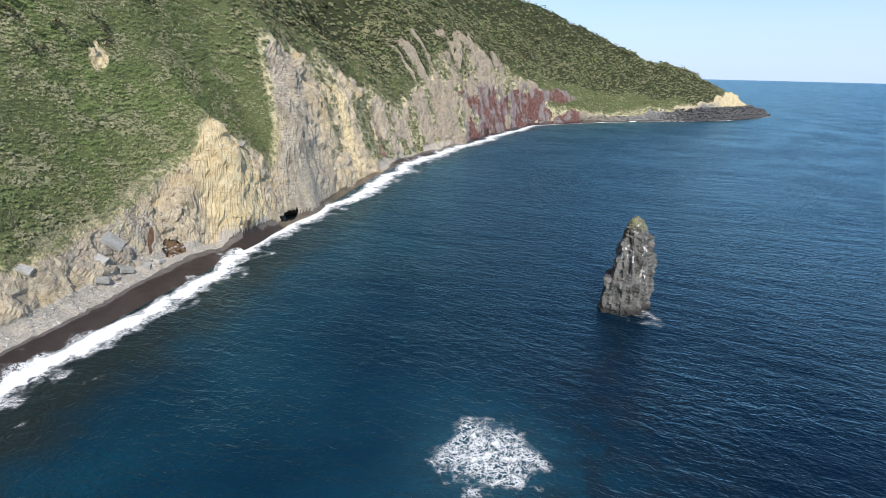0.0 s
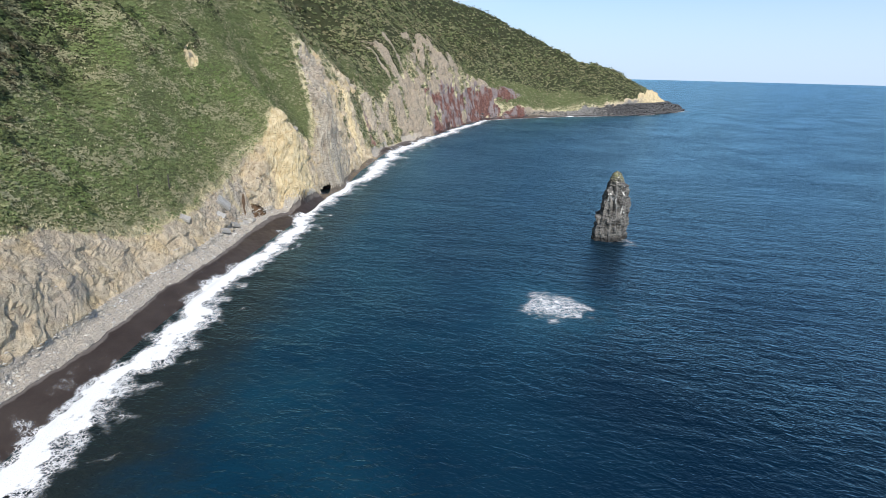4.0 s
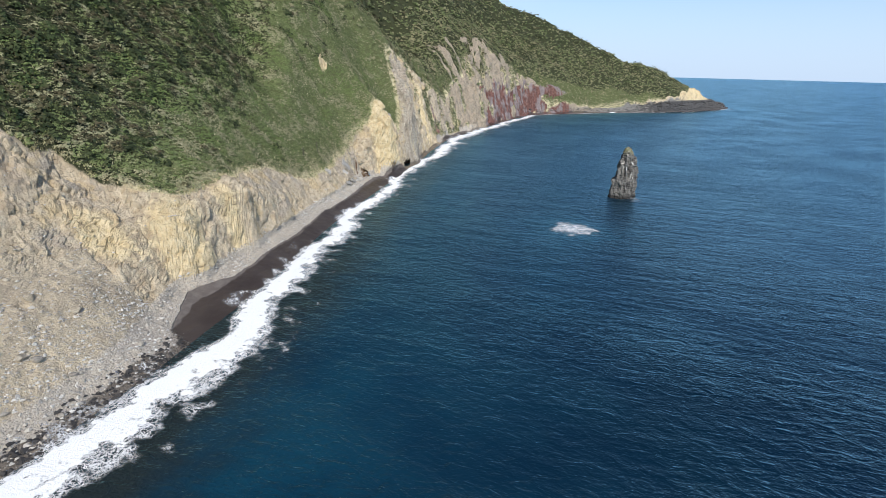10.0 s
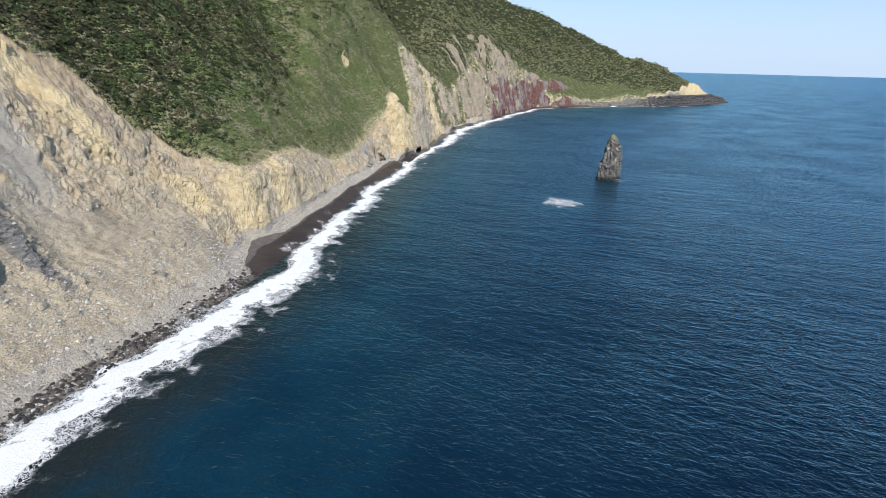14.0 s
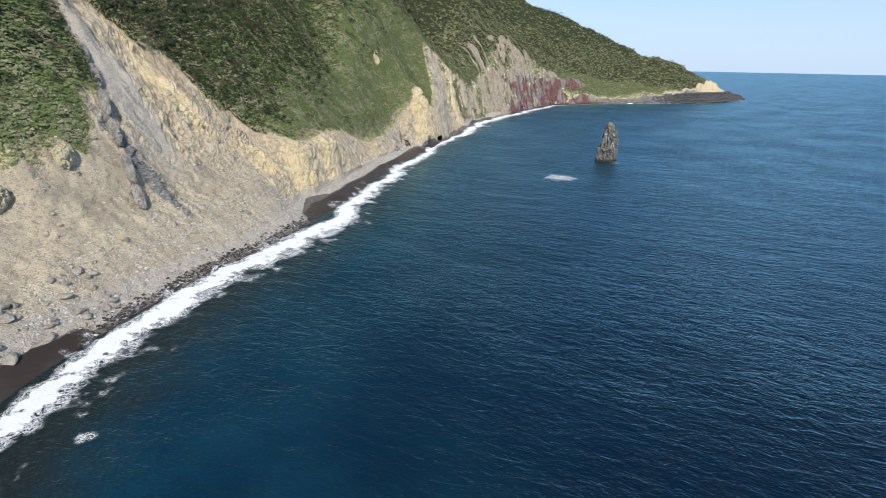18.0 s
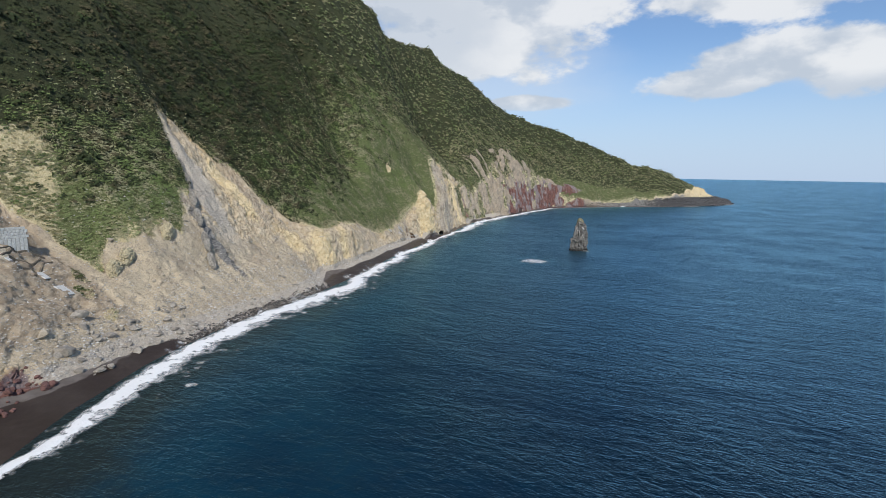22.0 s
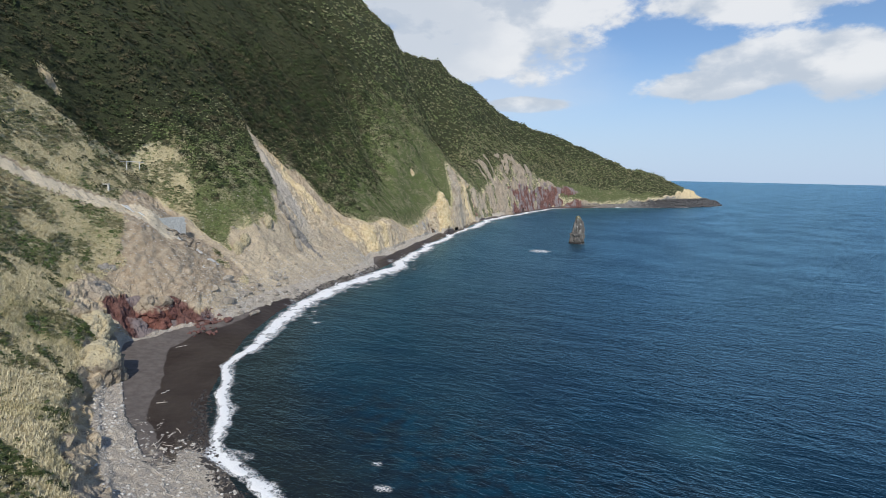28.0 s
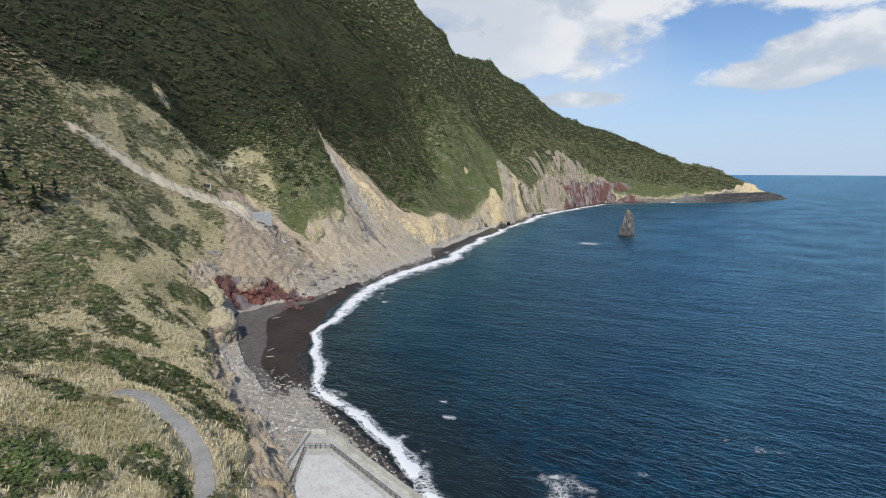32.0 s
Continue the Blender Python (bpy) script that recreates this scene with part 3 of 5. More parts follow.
    return [np.clip(a, 0, 1.3) for a in (veg, sand, gravel, yellow, red, grey, dry, wet, soil)]


masks = cover_masks(st, di)
veg, sand, gravel, yellow, red, grey, dry, wet, soil = masks

# buttresses and gullies move the face in and out before the height is read
rise = smoothstep(8, 45, di)
q2 = np.stack([st / 34.0 + di / 120.0, di / 90.0, 0 * st], 1)
ribs = (fbm(q2, 3, 21, ridged=True) - 0.5) * np.interp(st, [-300, -60, 80, 300, 380, 500, 900, 1000], [2, 9, 14, 15, 18, 28, 28, 10]) * np.where(st < 335, smoothstep(24, 75, di), rise)
q3 = np.stack([st / 9.0, di / 60.0, 0 * st], 1)
ribs += (fbm(q3, 3, 22, ridged=True) - 0.55) * np.interp(st, [-300, 60, 110, 320, 360, 900], [0.15, 0.08, 0.05, 0.1, 5.0, 8.0]) * smoothstep(3, 14, di) * (1 - 0.5 * veg)
bulge = 5.0 * spot(st, di, 295, 12, 9, 12) + 8.0 * spot(st, di, 344, 8, 9, 14) + 2.5 * spot(st, di, 316, 9, 9, 10) +  4 * spot(st, di, 88, 20, 6, 9) + 4 * spot(st, di, 120, 18, 6, 8)
bulge -= 3 * spot(st, di, 279, 8, 4, 6)
foot = profile(st, di + 0 * st)
sand = sand * smoothstep(7.0, 5.0, foot)
gravel = np.where(st > 62, gravel * smoothstep(8.5, 6.5, foot), gravel)
# spurs and ravines of the wooded upper slope
q4 = np.stack([st / 62.0 + di / 150.0, di / 260.0, 0 * st], 1)
ribs += (fbm(q4, 3, 23, ridged=True) - 0.55) * 46 * smoothstep(85, 150, di) * smoothstep(-160, -60, st) * smoothstep(700, 500, st)
# a great spur runs from the kink of the ridge down to the grey cliff, with a shaded hollow beyond it
u = st - np.interp(di, [30, 262], [352, 590])
ribs += (20 * np.exp(-((u / np.where(u < 0, 150, 45)) ** 2)) - 34 * np.exp(-(((u - 115) / 62) ** 2))) * smoothstep(35, 90, di) * smoothstep(0.93, 0.7, di / along(RIDGE, st))
# a ravine and its lit flank above the yellow cliff
u = st - np.interp(di, [45, 140], [222, 262])
ribs += (8 * np.exp(-(((u + 40) / 26) ** 2)) - 17 * np.exp(-((u / 20) ** 2))) * smoothstep(42, 75, di) * smoothstep(210, 140, di)
zz = profile(st, di + ribs * np.clip(di / 20, 0, 1) + bulge)
sand = sand * smoothstep(6.5, 4.8, zz)
gravel = np.where(st > 62, gravel * smoothstep(8.5, 6.8, zz), gravel)
# red scoria shows low in the cove and at the foot of the far cliffs
patch_n = fbm(np.stack([st / 16.0, zz / 14.0, 0 * st], 1), 4, 31)
cove_red = smoothstep(-139, -133, st) * smoothstep(-106, -114, st) * smoothstep(21, 15, zz + 10 * (patch_n - 0.5)) * smoothstep(4.6, 6.0, zz) * 1.25
cove_red = np.maximum(cove_red, smoothstep(-122, -116, st) * smoothstep(-100, -106, st) * smoothstep(9, 12, di) * smoothstep(27, 20, di) * smoothstep(0.40, 0.55, patch_n))
far_red = smoothstep(622, 660, st) * smoothstep(892, 870, st) * smoothstep(62, 44, zz + 60 * (patch_n - 0.5)) * smoothstep(0.36, 0.50, patch_n + 0.1 * smoothstep(660, 720, st)) * 1.2
red = np.clip(np.maximum(red, np.maximum(cove_red, far_red)), 0, 1.3)
gravel = gravel * (1 - np.clip(cove_red, 0, 1))
soil = soil * (1 - np.clip(cove_red, 0, 1))
veg = veg * (1 - 0.7 * np.clip(far_red, 0, 1))
wet = wet * np.where((st > 310) & (st < 480), smoothstep(4.0, 2.0, zz), 1)
yellow = np.maximum(yellow, 1.2 * spot(st, di, 274, 48, 6, 7))
# level made-up ground behind the stone baskets
zz += 2.6 * smoothstep(63.5, 66, di) * smoothstep(82, 71, di) * smoothstep(-82, -77, st) * smoothstep(-49, -54, st)
# the slide lies below the plants that it tore away
slide = smoothstep(-8, 4, st) * smoothstep(100, 80, st) * smoothstep(22, 34, di) * (1 - veg)
zz -= 3.0 * slide
zz += 3.2 * spot(st, di, 2, 42, 5, 16) - 2.5 * spot(st, di, -38, 38, 4, 9)
# flat beach, a berm of cobbles
zz = np.where(di < 0, zz, zz + 0.25 * gravel * (fbm(flat_p / 1.7, 3, 30) - 0.4))
X = gx.repeat(ND, 1).ravel() + nx.repeat(ND, 1).ravel() * di
Y = gy.repeat(ND, 1).ravel() + ny.repeat(ND, 1).ravel() * di
P = np.stack([X, Y, zz], 1).reshape(NS, ND, 3)
du, dv = np.gradient(P, axis=0), np.gradient(P, axis=1)
nor = np.cross(du, dv).reshape(-1, 3)
nor *= np.sign(nor[:, 2:3] + 1e-9)
nor /= np.linalg.norm(nor, axis=1, keepdims=True)
P = P.reshape(-1, 3)
# the dirt track that comes down the valley and spreads out
way_x, way_y = np.array([-222, -216, -205, -194, -184, -174, -165.0]), np.array([-138, -130, -117, -102, -87, -77, -71.0])
near_way = np.full(len(P), 99.0)
zone = (st < -40) & (st > -180) & (di > 40)
for t in np.linspace(0, 6, 120):
    wx0, wy0 = np.interp(t, range(7), way_x), np.interp(t, range(7), way_y)
    near_way[zone] = np.minimum(near_way[zone], np.hypot(P[zone, 0] - wx0, P[zone, 1] - wy0) / np.interp(t, [0, 3, 6], [2.6, 3.6, 7.5]))
track = smoothstep(1.15, 0.85, near_way + 0.5 * (fbm(P / 3.0, 3, 33) - 0.5))
veg, gravel, red = veg * (1 - track), gravel * (1 - track), red * (1 - track)
soil = np.maximum(soil, 1.3 * track)
bare = np.clip(1 - np.maximum(sand * 1.2, veg) - 0.95 * gravel - 0.6 * soil, 0, 1) * smoothstep(1, 6, di)
crag = (fbm(P / np.array([6.0, 6.0, 6.5]), 4, 40, 0.5, ridged=True) - 0.55) * 0.8 + (fbm(P / 1.6, 3, 41, ridged=True) - 0.5) * 0.55
warped = P + 1.4 * np.stack([fbm(P / 3.0, 2, 44 + j) for j in range(3)], 1)
big_b, big_d = blocks(warped / np.array([5.4, 5.4, 5.0]), 5)
small_b, small_d = blocks(warped / np.array([1.9, 1.9, 2.4]), 6)
crag += (big_b - 0.5) * 2.4 - 0.6 * big_d + (small_b - 0.5) * 0.9 - 0.2 * small_d + 0.3
crag += (fbm(P / np.array([17.0, 17.0, 26.0]), 3, 47) - 0.5) * 9.0 * smoothstep(4, 12, di)
lump = (fbm(P / 6.0, 4, 42) - 0.5) * 2.6
near = np.interp(along_s, [650, 800], [1.0, 0.6]) * np.interp(st, [60, 85, 200, 280], [1.0, 0.62, 0.55, 0.9])
ribbed = (fbm(P / np.array([7.0, 7.0, 34.0]), 4, 48, 0.55, ridged=True) - 0.55) * 9.0 * smoothstep(620, 720, along_s)
lump = lump + (fbm(P / 17.0, 4, 49) - 0.5) * np.interp(along_s, [500, 900], [5.0, 11.0]) * smoothstep(30, 90, di) + (fbm(P / 8.0, 3, 50) - 0.5) * 3.0 * smoothstep(70, 120, di)
P += nor * (bare * (crag * near + ribbed) + veg * lump * (1 - 0.6 * dry) + veg * smoothstep(-108, -124, st) * ((fbm(P / np.array([11.0, 11.0, 20.0]), 4, 51, ridged=True) - 0.55) * 3.6) + (gravel + soil) * (1 - sand) * ((fbm(P / 2.4, 4, 43) - 0.5) * 1.2 + ((fbm(P / np.array([5.5, 5.5, 13.0]), 4, 46, ridged=True) - 0.55) * 1.0 + (fbm(P / 8.0, 4, 45) - 0.5) * 2.4 + (small_b - 0.5) * 0.3) * smoothstep(12, 22, di)) * smoothstep(0, 4, di))[:, None]
# the footpath runs on a bench cut into the bluff
FOOTPATH = [(-99, -277.5), (-96.5, -278.5), (-86.5, -281.7), (-81, -283), (-76.5, -286), (-73.2, -290), (-69.8, -295.5), (-67.5, -302)]
fp = np.array(FOOTPATH, float)
fp_s = np.r_[0, np.cumsum(np.hypot(*np.diff(fp, axis=0).T))]
fp_t = np.arange(0, fp_s[-1], 0.5)
fp_x, fp_y = (eased(np.interp(fp_t, fp_s, fp[:, k]), 4) for k in (0, 1))
zone = np.where((P[:, 1] < -262) & (P[:, 0] > -115) & (di > 0))[0]
gap = np.hypot(P[zone, 0][:, None] - fp_x, P[zone, 1][:, None] - fp_y)
fp_z = eased(P[zone[gap.argmin(0)], 2], 14)
hit, near_gap = gap.argmin(1), gap.min(1)
bench = smoothstep(5.0, 2.2, near_gap)
P[zone, 2] += bench * (fp_z[hit] - P[zone, 2])
veg[zone] *= 1 - smoothstep(2.4, 1.8, near_gap)
# mouths of the sea cave and of the brown alcove
CAVES = ((327.5, 13.0, 4.4), (263.0, 4.6, 5.2))
faces = sheet(NS, ND)
open_face = np.zeros(len(faces), bool)
f_st, f_di, f_z = st[faces].mean(1), di[faces].mean(1), P[faces, 2].mean(1)
for c_at, half, tall in CAVES:
    lim = tall * np.sqrt(np.clip(1 - ((f_st - c_at) / half) ** 2, 0, 1))
    low = np.interp(c_at, TOE[:, 0], TOE[:, 2])
    open_face |= (np.abs(f_st - c_at) < half) & (f_z < low + lim) & (f_z > low - 0.4) & (f_di > along(TOE, f_st) - 1.0) & (f_di < 30)
faces = faces[~open_face]
land_me = mesh_of("ground", P, faces, True, GROUND)
flat_face = bare[faces].mean(1) < 0.25
land_me.polygons.foreach_set("use_smooth", flat_face)
paint(land_me, "cover", np.stack([veg, sand, gravel], 1))
paint(land_me, "stone", np.stack([yellow, red, grey], 1))
paint(land_me, "surface", np.stack([dry, wet, soil], 1))
# where the ground colour is darkened for the shade among the trees
woods_shade = smoothstep(62, 100, di + np.interp(st, [-300, -180, -120, -112, -60, 30, 60, 130, 200, 240, 330, 420], [-60, -60, -60, -8, 14, 14, 34, 32, 22, 10, 25, 48]) + 40 * (fbm(flat_p / 22.0, 3, 32) - 0.5)) * (1 - smoothstep(-124, -118, st) * smoothstep(-30, -44, st) * smoothstep(np.interp(st, [-90, -70, -40], [138, 116, 104]), np.interp(st, [-90, -70, -40], [126, 106, 94]), di))
pebbly = np.clip(gravel, 0, 1) * smoothstep(3.5, 0.5, di - along(TOE, st)) * (1 - smoothstep(-60, -45, st) * smoothstep(70, 55, st) * 0.5)
paint(land_me, "growth", np.stack([woods_shade, np.maximum(spot(st, di, 18, 62, 20, 26), 1.6 * pebbly), smoothstep(430, 600, st) * smoothstep(930, 880, st)], 1))
ground = tagged(new("ground", land_me), "steep volcanic coast with black sand, bare rock cliffs and green slopes", "ground", kind="structure")
NOR = nor

# the sea --------------------------------------------------------------------


def spread(a, lo, hi, step, b, n=26):
    left = lo - (lo - a) * np.linspace(1, 0, n, endpoint=False) ** 3
    right = hi + (b - hi) * np.linspace(0, 1, n + 1)[1:] ** 3
    return np.concatenate([left, np.arange(lo, hi, step), [hi], right])


wx, wy = spread(-5400, -140, 560, 6.0, 6500), spread(-5400, -420, 1000, 6.0, 6500)
WX, WY = np.meshgrid(wx, wy, indexing="ij")
far = np.hypot(WX, WY + 100)
WZ = 49.0 * np.clip((far - 1500) / 3200, 0, 1) ** 2
WZ = np.where(far > 4700, 71 - 0.00449 * far, WZ)
to_shore = np.full(WX.shape, 400.0)
box = (WX > -150) & (WX < 800) & (WY > -420) & (WY < 1150)
pts = np.stack([WX[box], WY[box]], 1)
best = np.full(len(pts), 1e9)
for k in range(0, len(S_ALL), 5):
    best = np.minimum(best, (pts[:, 0] - SX[k]) ** 2 + (pts[:, 1] - SY[k]) ** 2)
to_shore[box] = np.sqrt(best)


def pool(x, y, cx, cy, r):
    return np.exp(-((x - cx) ** 2 + (y - cy) ** 2) / r**2)


shoal = 0.56 * np.exp(-to_shore / 180.0) + 0.75 * np.exp(-to_shore / 30.0) + 0.35 * pool(WX, WY, 75, 160, 26)
reef = np.clip(0.9 * pool(WX, WY, -52, -190, 26) + pool(WX, WY, -10, -225, 42) + pool(WX, WY, 20, -245, 34) + 0.8 * pool(WX, WY, 100, 150, 34) + 0.7 * pool(WX, WY, 110, 190, 20) + 0.6 * pool(WX, WY, 60, -120, 60), 0, 1)
milk = 0.35 * pool(WX, WY, 75, 160, 13) + 0.35 * pool(WX, WY, 52, -204, 12)
sea_me = mesh_of("sea", np.stack([WX, WY, WZ], -1).reshape(-1, 3), sheet(len(wx), len(wy)), True, SEA)
paint(sea_me, "water", np.stack([shoal.ravel(), reef.ravel(), milk.ravel()], 1))
sea = tagged(new("water", sea_me), "deep blue sea with small wind waves, teal over the shallows", "sea", kind="structure")

# white water along the shore ---------------------------------------------------
fs = np.concatenate([np.arange(20, 690, 0.8), np.arange(690, S_ALL[-1] - 2, 1.6)])
fd = np.arange(-28, 7.01, 0.65)
FS, FD = np.meshgrid(fs, fd, indexing="ij")
fx, fy, fnx, fny = (np.interp(fs, S_ALL, a)[:, None] for a in (SX, SY, NX, NY))
fst = np.repeat(fy, len(fd), 1).ravel()
line = np.stack([FS.ravel() / 22.0, 0 * FS.ravel(), 0 * FS.ravel()], 1)
sway = (fbm(line, 3, 60) - 0.5) * 16
wide = np.interp(fst, [-300, -240, -200, -150, -120, -60, 40, 90, 200, 300, 340, 420, 560, 700, 820, 860, 1000, 1060], [5, 6, 5, 5, 8, 13, 17, 12, 11, 9.5, 9, 15, 16, 14, 11, 3, 5, 8])
mid_d = -wide * 0.5 + sway * np.clip(wide / 9, 0.3, 1)
off = FD.ravel() - mid_d
ragged = (fbm(np.stack([FS.ravel() / 5.0, FD.ravel() / 4.0, 0 * line[:, 0]], 1), 4, 61) - 0.5) * 1.7
dense = np.where(off > 0, np.maximum(1.05 - (off / (wide * 0.5)) ** 2 * 0.95, 0.46 * (1 - off / (wide * 1.1))), np.maximum(1.1 + off / (wide * 0.82), 0.44 * (1 + off / (wide * 1.7)))) + ragged * 0.4
dense = np.clip(dense, -0.2, 1.0)
foam_z = np.interp(FD.ravel(), [-28, -1, 0, 7], [0.12, 0.22, 0.35, 2.0])
land_z = profile(fst, FD.ravel())
foam_z = np.maximum(foam_z * 0 + 0.15, land_z + 0.18) + 0.5 * np.clip(dense, 0, 1) * smoothstep(0.5, -3, FD.ravel())
foam_p = np.stack([fx.repeat(len(fd), 1).ravel() + fnx.repeat(len(fd), 1).ravel() * FD.ravel(), fy.repeat(len(fd), 1).ravel() + fny.repeat(len(fd), 1).ravel() * FD.ravel(), foam_z], 1)
ff = sheet(len(fs), len(fd))
ff = ff[(dense[ff].max(1) > 0.02)]
foam_me = mesh_of("surf", foam_p, ff, True, FOAM)
paint(foam_me, "foam", np.stack([dense * 0.83, dense, 0 * dense], 1))
tagged(new("surf", foam_me), "white surf breaking along the black sand shore", "surf", kind="stuff")


def foam_patch(name, x, y, r, strength, label, squash=1.0, seed=0):
    g1 = np.linspace(-1.3, 1.3, 56)
    a, b = np.meshgrid(g1, g1, indexing="ij")
    q = np.stack([a.ravel() * 2.2, b.ravel() * 2.2, 0 * a.ravel() + seed], 1)
    rad = np.hypot(a, b).ravel() * (0.75 + 0.55 * fbm(q, 3, 70 + seed))
    den = np.clip(strength * (1 - rad**2), -0.2, 1)
    v = np.stack([x + r * a.ravel(), y + r * squash * b.ravel(), 0.12 + 0.15 * np.clip(den, 0, 1)], 1)
    f = sheet(56, 56)
    f = f[den[f].max(1) > 0.02]
    me = mesh_of(name, v, f, True, FOAM)
    paint(me, "foam", np.stack([den * 0.9, den, 0 * den], 1))
    return tagged(new(name, me), label, "foam", kind="stuff")


foam_patch("reef_foam", 76, 162, 14.5, 0.68, "round patch of white foam over a sunken reef", 1.0, 1)
foam_patch("stack_foam", 133, 222, 11, 0.42, "thin foam round the foot of the sea stack", 0.7, 2)

# the sea stack ------------------------------------------------------------------
STACK = stack_material()


def sea_stack():
    nt, nh = 150, 170
    th = np.linspace(0, 2 * math.pi, nt, endpoint=False)
    h = np.linspace(-2, 30.8, nh)
    TH, H = np.meshgrid(th, h, indexing="ij")
    r = np.interp(H, [-2, 0, 4, 10, 16, 20, 24, 27, 29.5, 30.8], [7.2, 6.6, 6.3, 6.2, 5.6, 4.7, 3.6, 2.6, 1.7, 0.0])
    r = r * (1 + 0.10 * np.cos(2 * (TH - 0.5)))
    r += 2.4 * np.exp(-(((TH - 3.2) / 0.7) ** 2)) * smoothstep(11.8, 10.6, H)
    cx = np.interp(H, [0, 12, 24, 31], [0.0, 0.6, 0.9, 0.2])
    p = np.stack([cx + r * np.cos(TH), r * 0.9 * np.sin(TH), H], -1).reshape(-1, 3)
    out = np.stack([np.cos(TH), np.sin(TH), 0 * TH], -1).reshape(-1, 3)
    col = (fbm(p / np.array([2.2, 2.2, 7.0]), 4, 81, 0.5, ridged=True) - 0.6) * 3.6
    blk = (fbm(p / np.array([3.4, 3.4, 2.6]), 4, 82, 0.55, ridged=True) - 0.55) * 2.6 + (fbm(p / 0.9, 3, 83) - 0.5) * 0.7
    # a sheer face cut on the landward side
    cut = np.array([-0.93, 0.36])
    over = p[:, 0] * cut[0] + p[:, 1] * cut[1] - np.interp(p[:, 2], [0, 11, 12, 30], [6.0, 5.4, 3.6, 1.2])
    p[:, :2] -= np.clip(over, 0, None)[:, None] * 0.85 * cut
    p += out * ((col + blk) * np.clip((31.5 - p[:, 2]) / 7, 0.25, 1))[:, None]
    p[:, 2] += (fbm(p / 1.5, 3, 84) - 0.5) * 0.9
    f = sheet(nt, nh)
    i = np.arange(nt * nh).reshape(nt, nh)
    wrap = np.stack([i[-1, :-1], i[0, :-1], i[0, 1:], i[-1, 1:]], -1)
    me = mesh_of("sea_stack", p, np.concatenate([f, wrap]), False, STACK)
    ob = new("sea_stack", me)
    ob.location = (129.8, 230.5, 0)
    return tagged(ob, "tall dark pillar of craggy volcanic rock standing in the sea", "sea stack")


sea_stack()

# plants ------------------------------------------------------------------------
SCRUB = leaf_material("scrub_leaves", (0.108, 0.138, 0.052), (0.205, 0.235, 0.10), (0.35, 0.315, 0.205), ((0.105, 0.155, 0.042), (0.17, 0.22, 0.076)))
THICKET = leaf_material("thicket_leaves", (0.045, 0.062, 0.020), (0.10, 0.122, 0.046), (0.20, 0.17, 0.09), ((0.07, 0.105, 0.028), (0.14, 0.185, 0.06)))
WOOD = leaf_material("forest_leaves", (0.014, 0.021, 0.009), (0.052, 0.064, 0.025), (0.100, 0.078, 0.045), ((0.026, 0.043, 0.013), (0.066, 0.090, 0.030)))
STRAW = leaf_material("dry_grass", (0.46, 0.395, 0.23), (0.78, 0.70, 0.49), None, ((0.27, 0.25, 0.11), (0.46, 0.41, 0.22)))
KNOLL = leaf_material("knoll_leaves", (0.10, 0.085, 0.04), (0.20, 0.175, 0.09), (0.30, 0.24, 0.14), ((0.10, 0.105, 0.045), (0.17, 0.175, 0.08)))
# the headland's olive scrub, lightened to carry the haze of distance in its colour
HAZED_WOOD = leaf_material("hazed_headland_leaves", (0.075, 0.092, 0.040), (0.165, 0.185, 0.085), (0.27, 0.235, 0.145), ((0.085, 0.115, 0.04), (0.155, 0.19, 0.075)))
GRID = P.reshape(NS, ND, 3)
cell_a, cell_b = GRID[1:, :-1] - GRID[:-1, :-1], GRID[:-1, 1:] - GRID[:-1, :-1]
AREA = np.linalg.norm(np.cross(cell_a, cell_b), axis=2)


def cells(values):
    return values.reshape(NS, ND)[:-1, :-1]


def scatter(weight, n, seed):
    """n places on the land, drawn by a weight for each cell; also the cell's index."""
    r = np.random.default_rng(seed)
    w = (weight * AREA).ravel()
    k = r.choice(len(w), n, p=w / w.sum())
    i, j = np.unravel_index(k, AREA.shape)
    u, v = r.random((n, 1)), r.random((n, 1))
    at = GRID[i, j] + u * (GRID[i + 1, j] - GRID[i, j]) + v * (GRID[i, j + 1] - GRID[i, j])
    return at, i * ND + j


def bushes(name, at, normal, radius, kind, mat, label, quads=10, seed=1, flat=0.8, leaf=0.62, lay=0.8):
    """Many rounded bushes, each a dome of leaf sprays, in one mesh."""
    r = np.random.default_rng(seed)
    n = len(at)
    a = r.random((n, quads)) * 2 * math.pi
    c = r.random((n, quads)) ** 0.8
    s = np.sqrt(np.clip(1 - c * c, 0, 1))
    way = np.stack([s * np.cos(a), s * np.sin(a), c], -1)
    way = way + 0.45 * normal[:, None]
    way /= np.linalg.norm(way, axis=2, keepdims=True)
    rad = radius[:, None, None] * (0.70 + 0.45 * r.random((n, quads, 1)))
    mid = at[:, None] + way * rad * np.array([1, 1, flat])
    face = 0.6 * way + lay * normal[:, None] + 0.45 * (r.random((n, quads, 3)) - 0.5)
    face /= np.linalg.norm(face, axis=2, keepdims=True)
    side = np.cross(face, r.random((n, quads, 3)) - 0.5)
    side /= np.linalg.norm(side, axis=2, keepdims=True) + 1e-9
    up = np.cross(face, side)
    size = radius[:, None, None] * leaf * (0.6 + 0.7 * r.random((n, quads, 1)))
    droop = -0.35 * size * face
    size = size * 1.15
    v = np.stack([mid - side * size - up * size * 0.3, mid + side * size + droop, mid + up * size], 2).reshape(-1, 3)
    me = mesh_of(name, v, np.arange(len(v)).reshape(-1, 3), False, mat)
    paint(me, "plant", np.stack([np.repeat(kind, quads * 3), np.repeat(r.random(n), quads * 3), np.zeros(len(v))], 1))
    return tagged(new(name, me), label, "plants", kind="stuff")


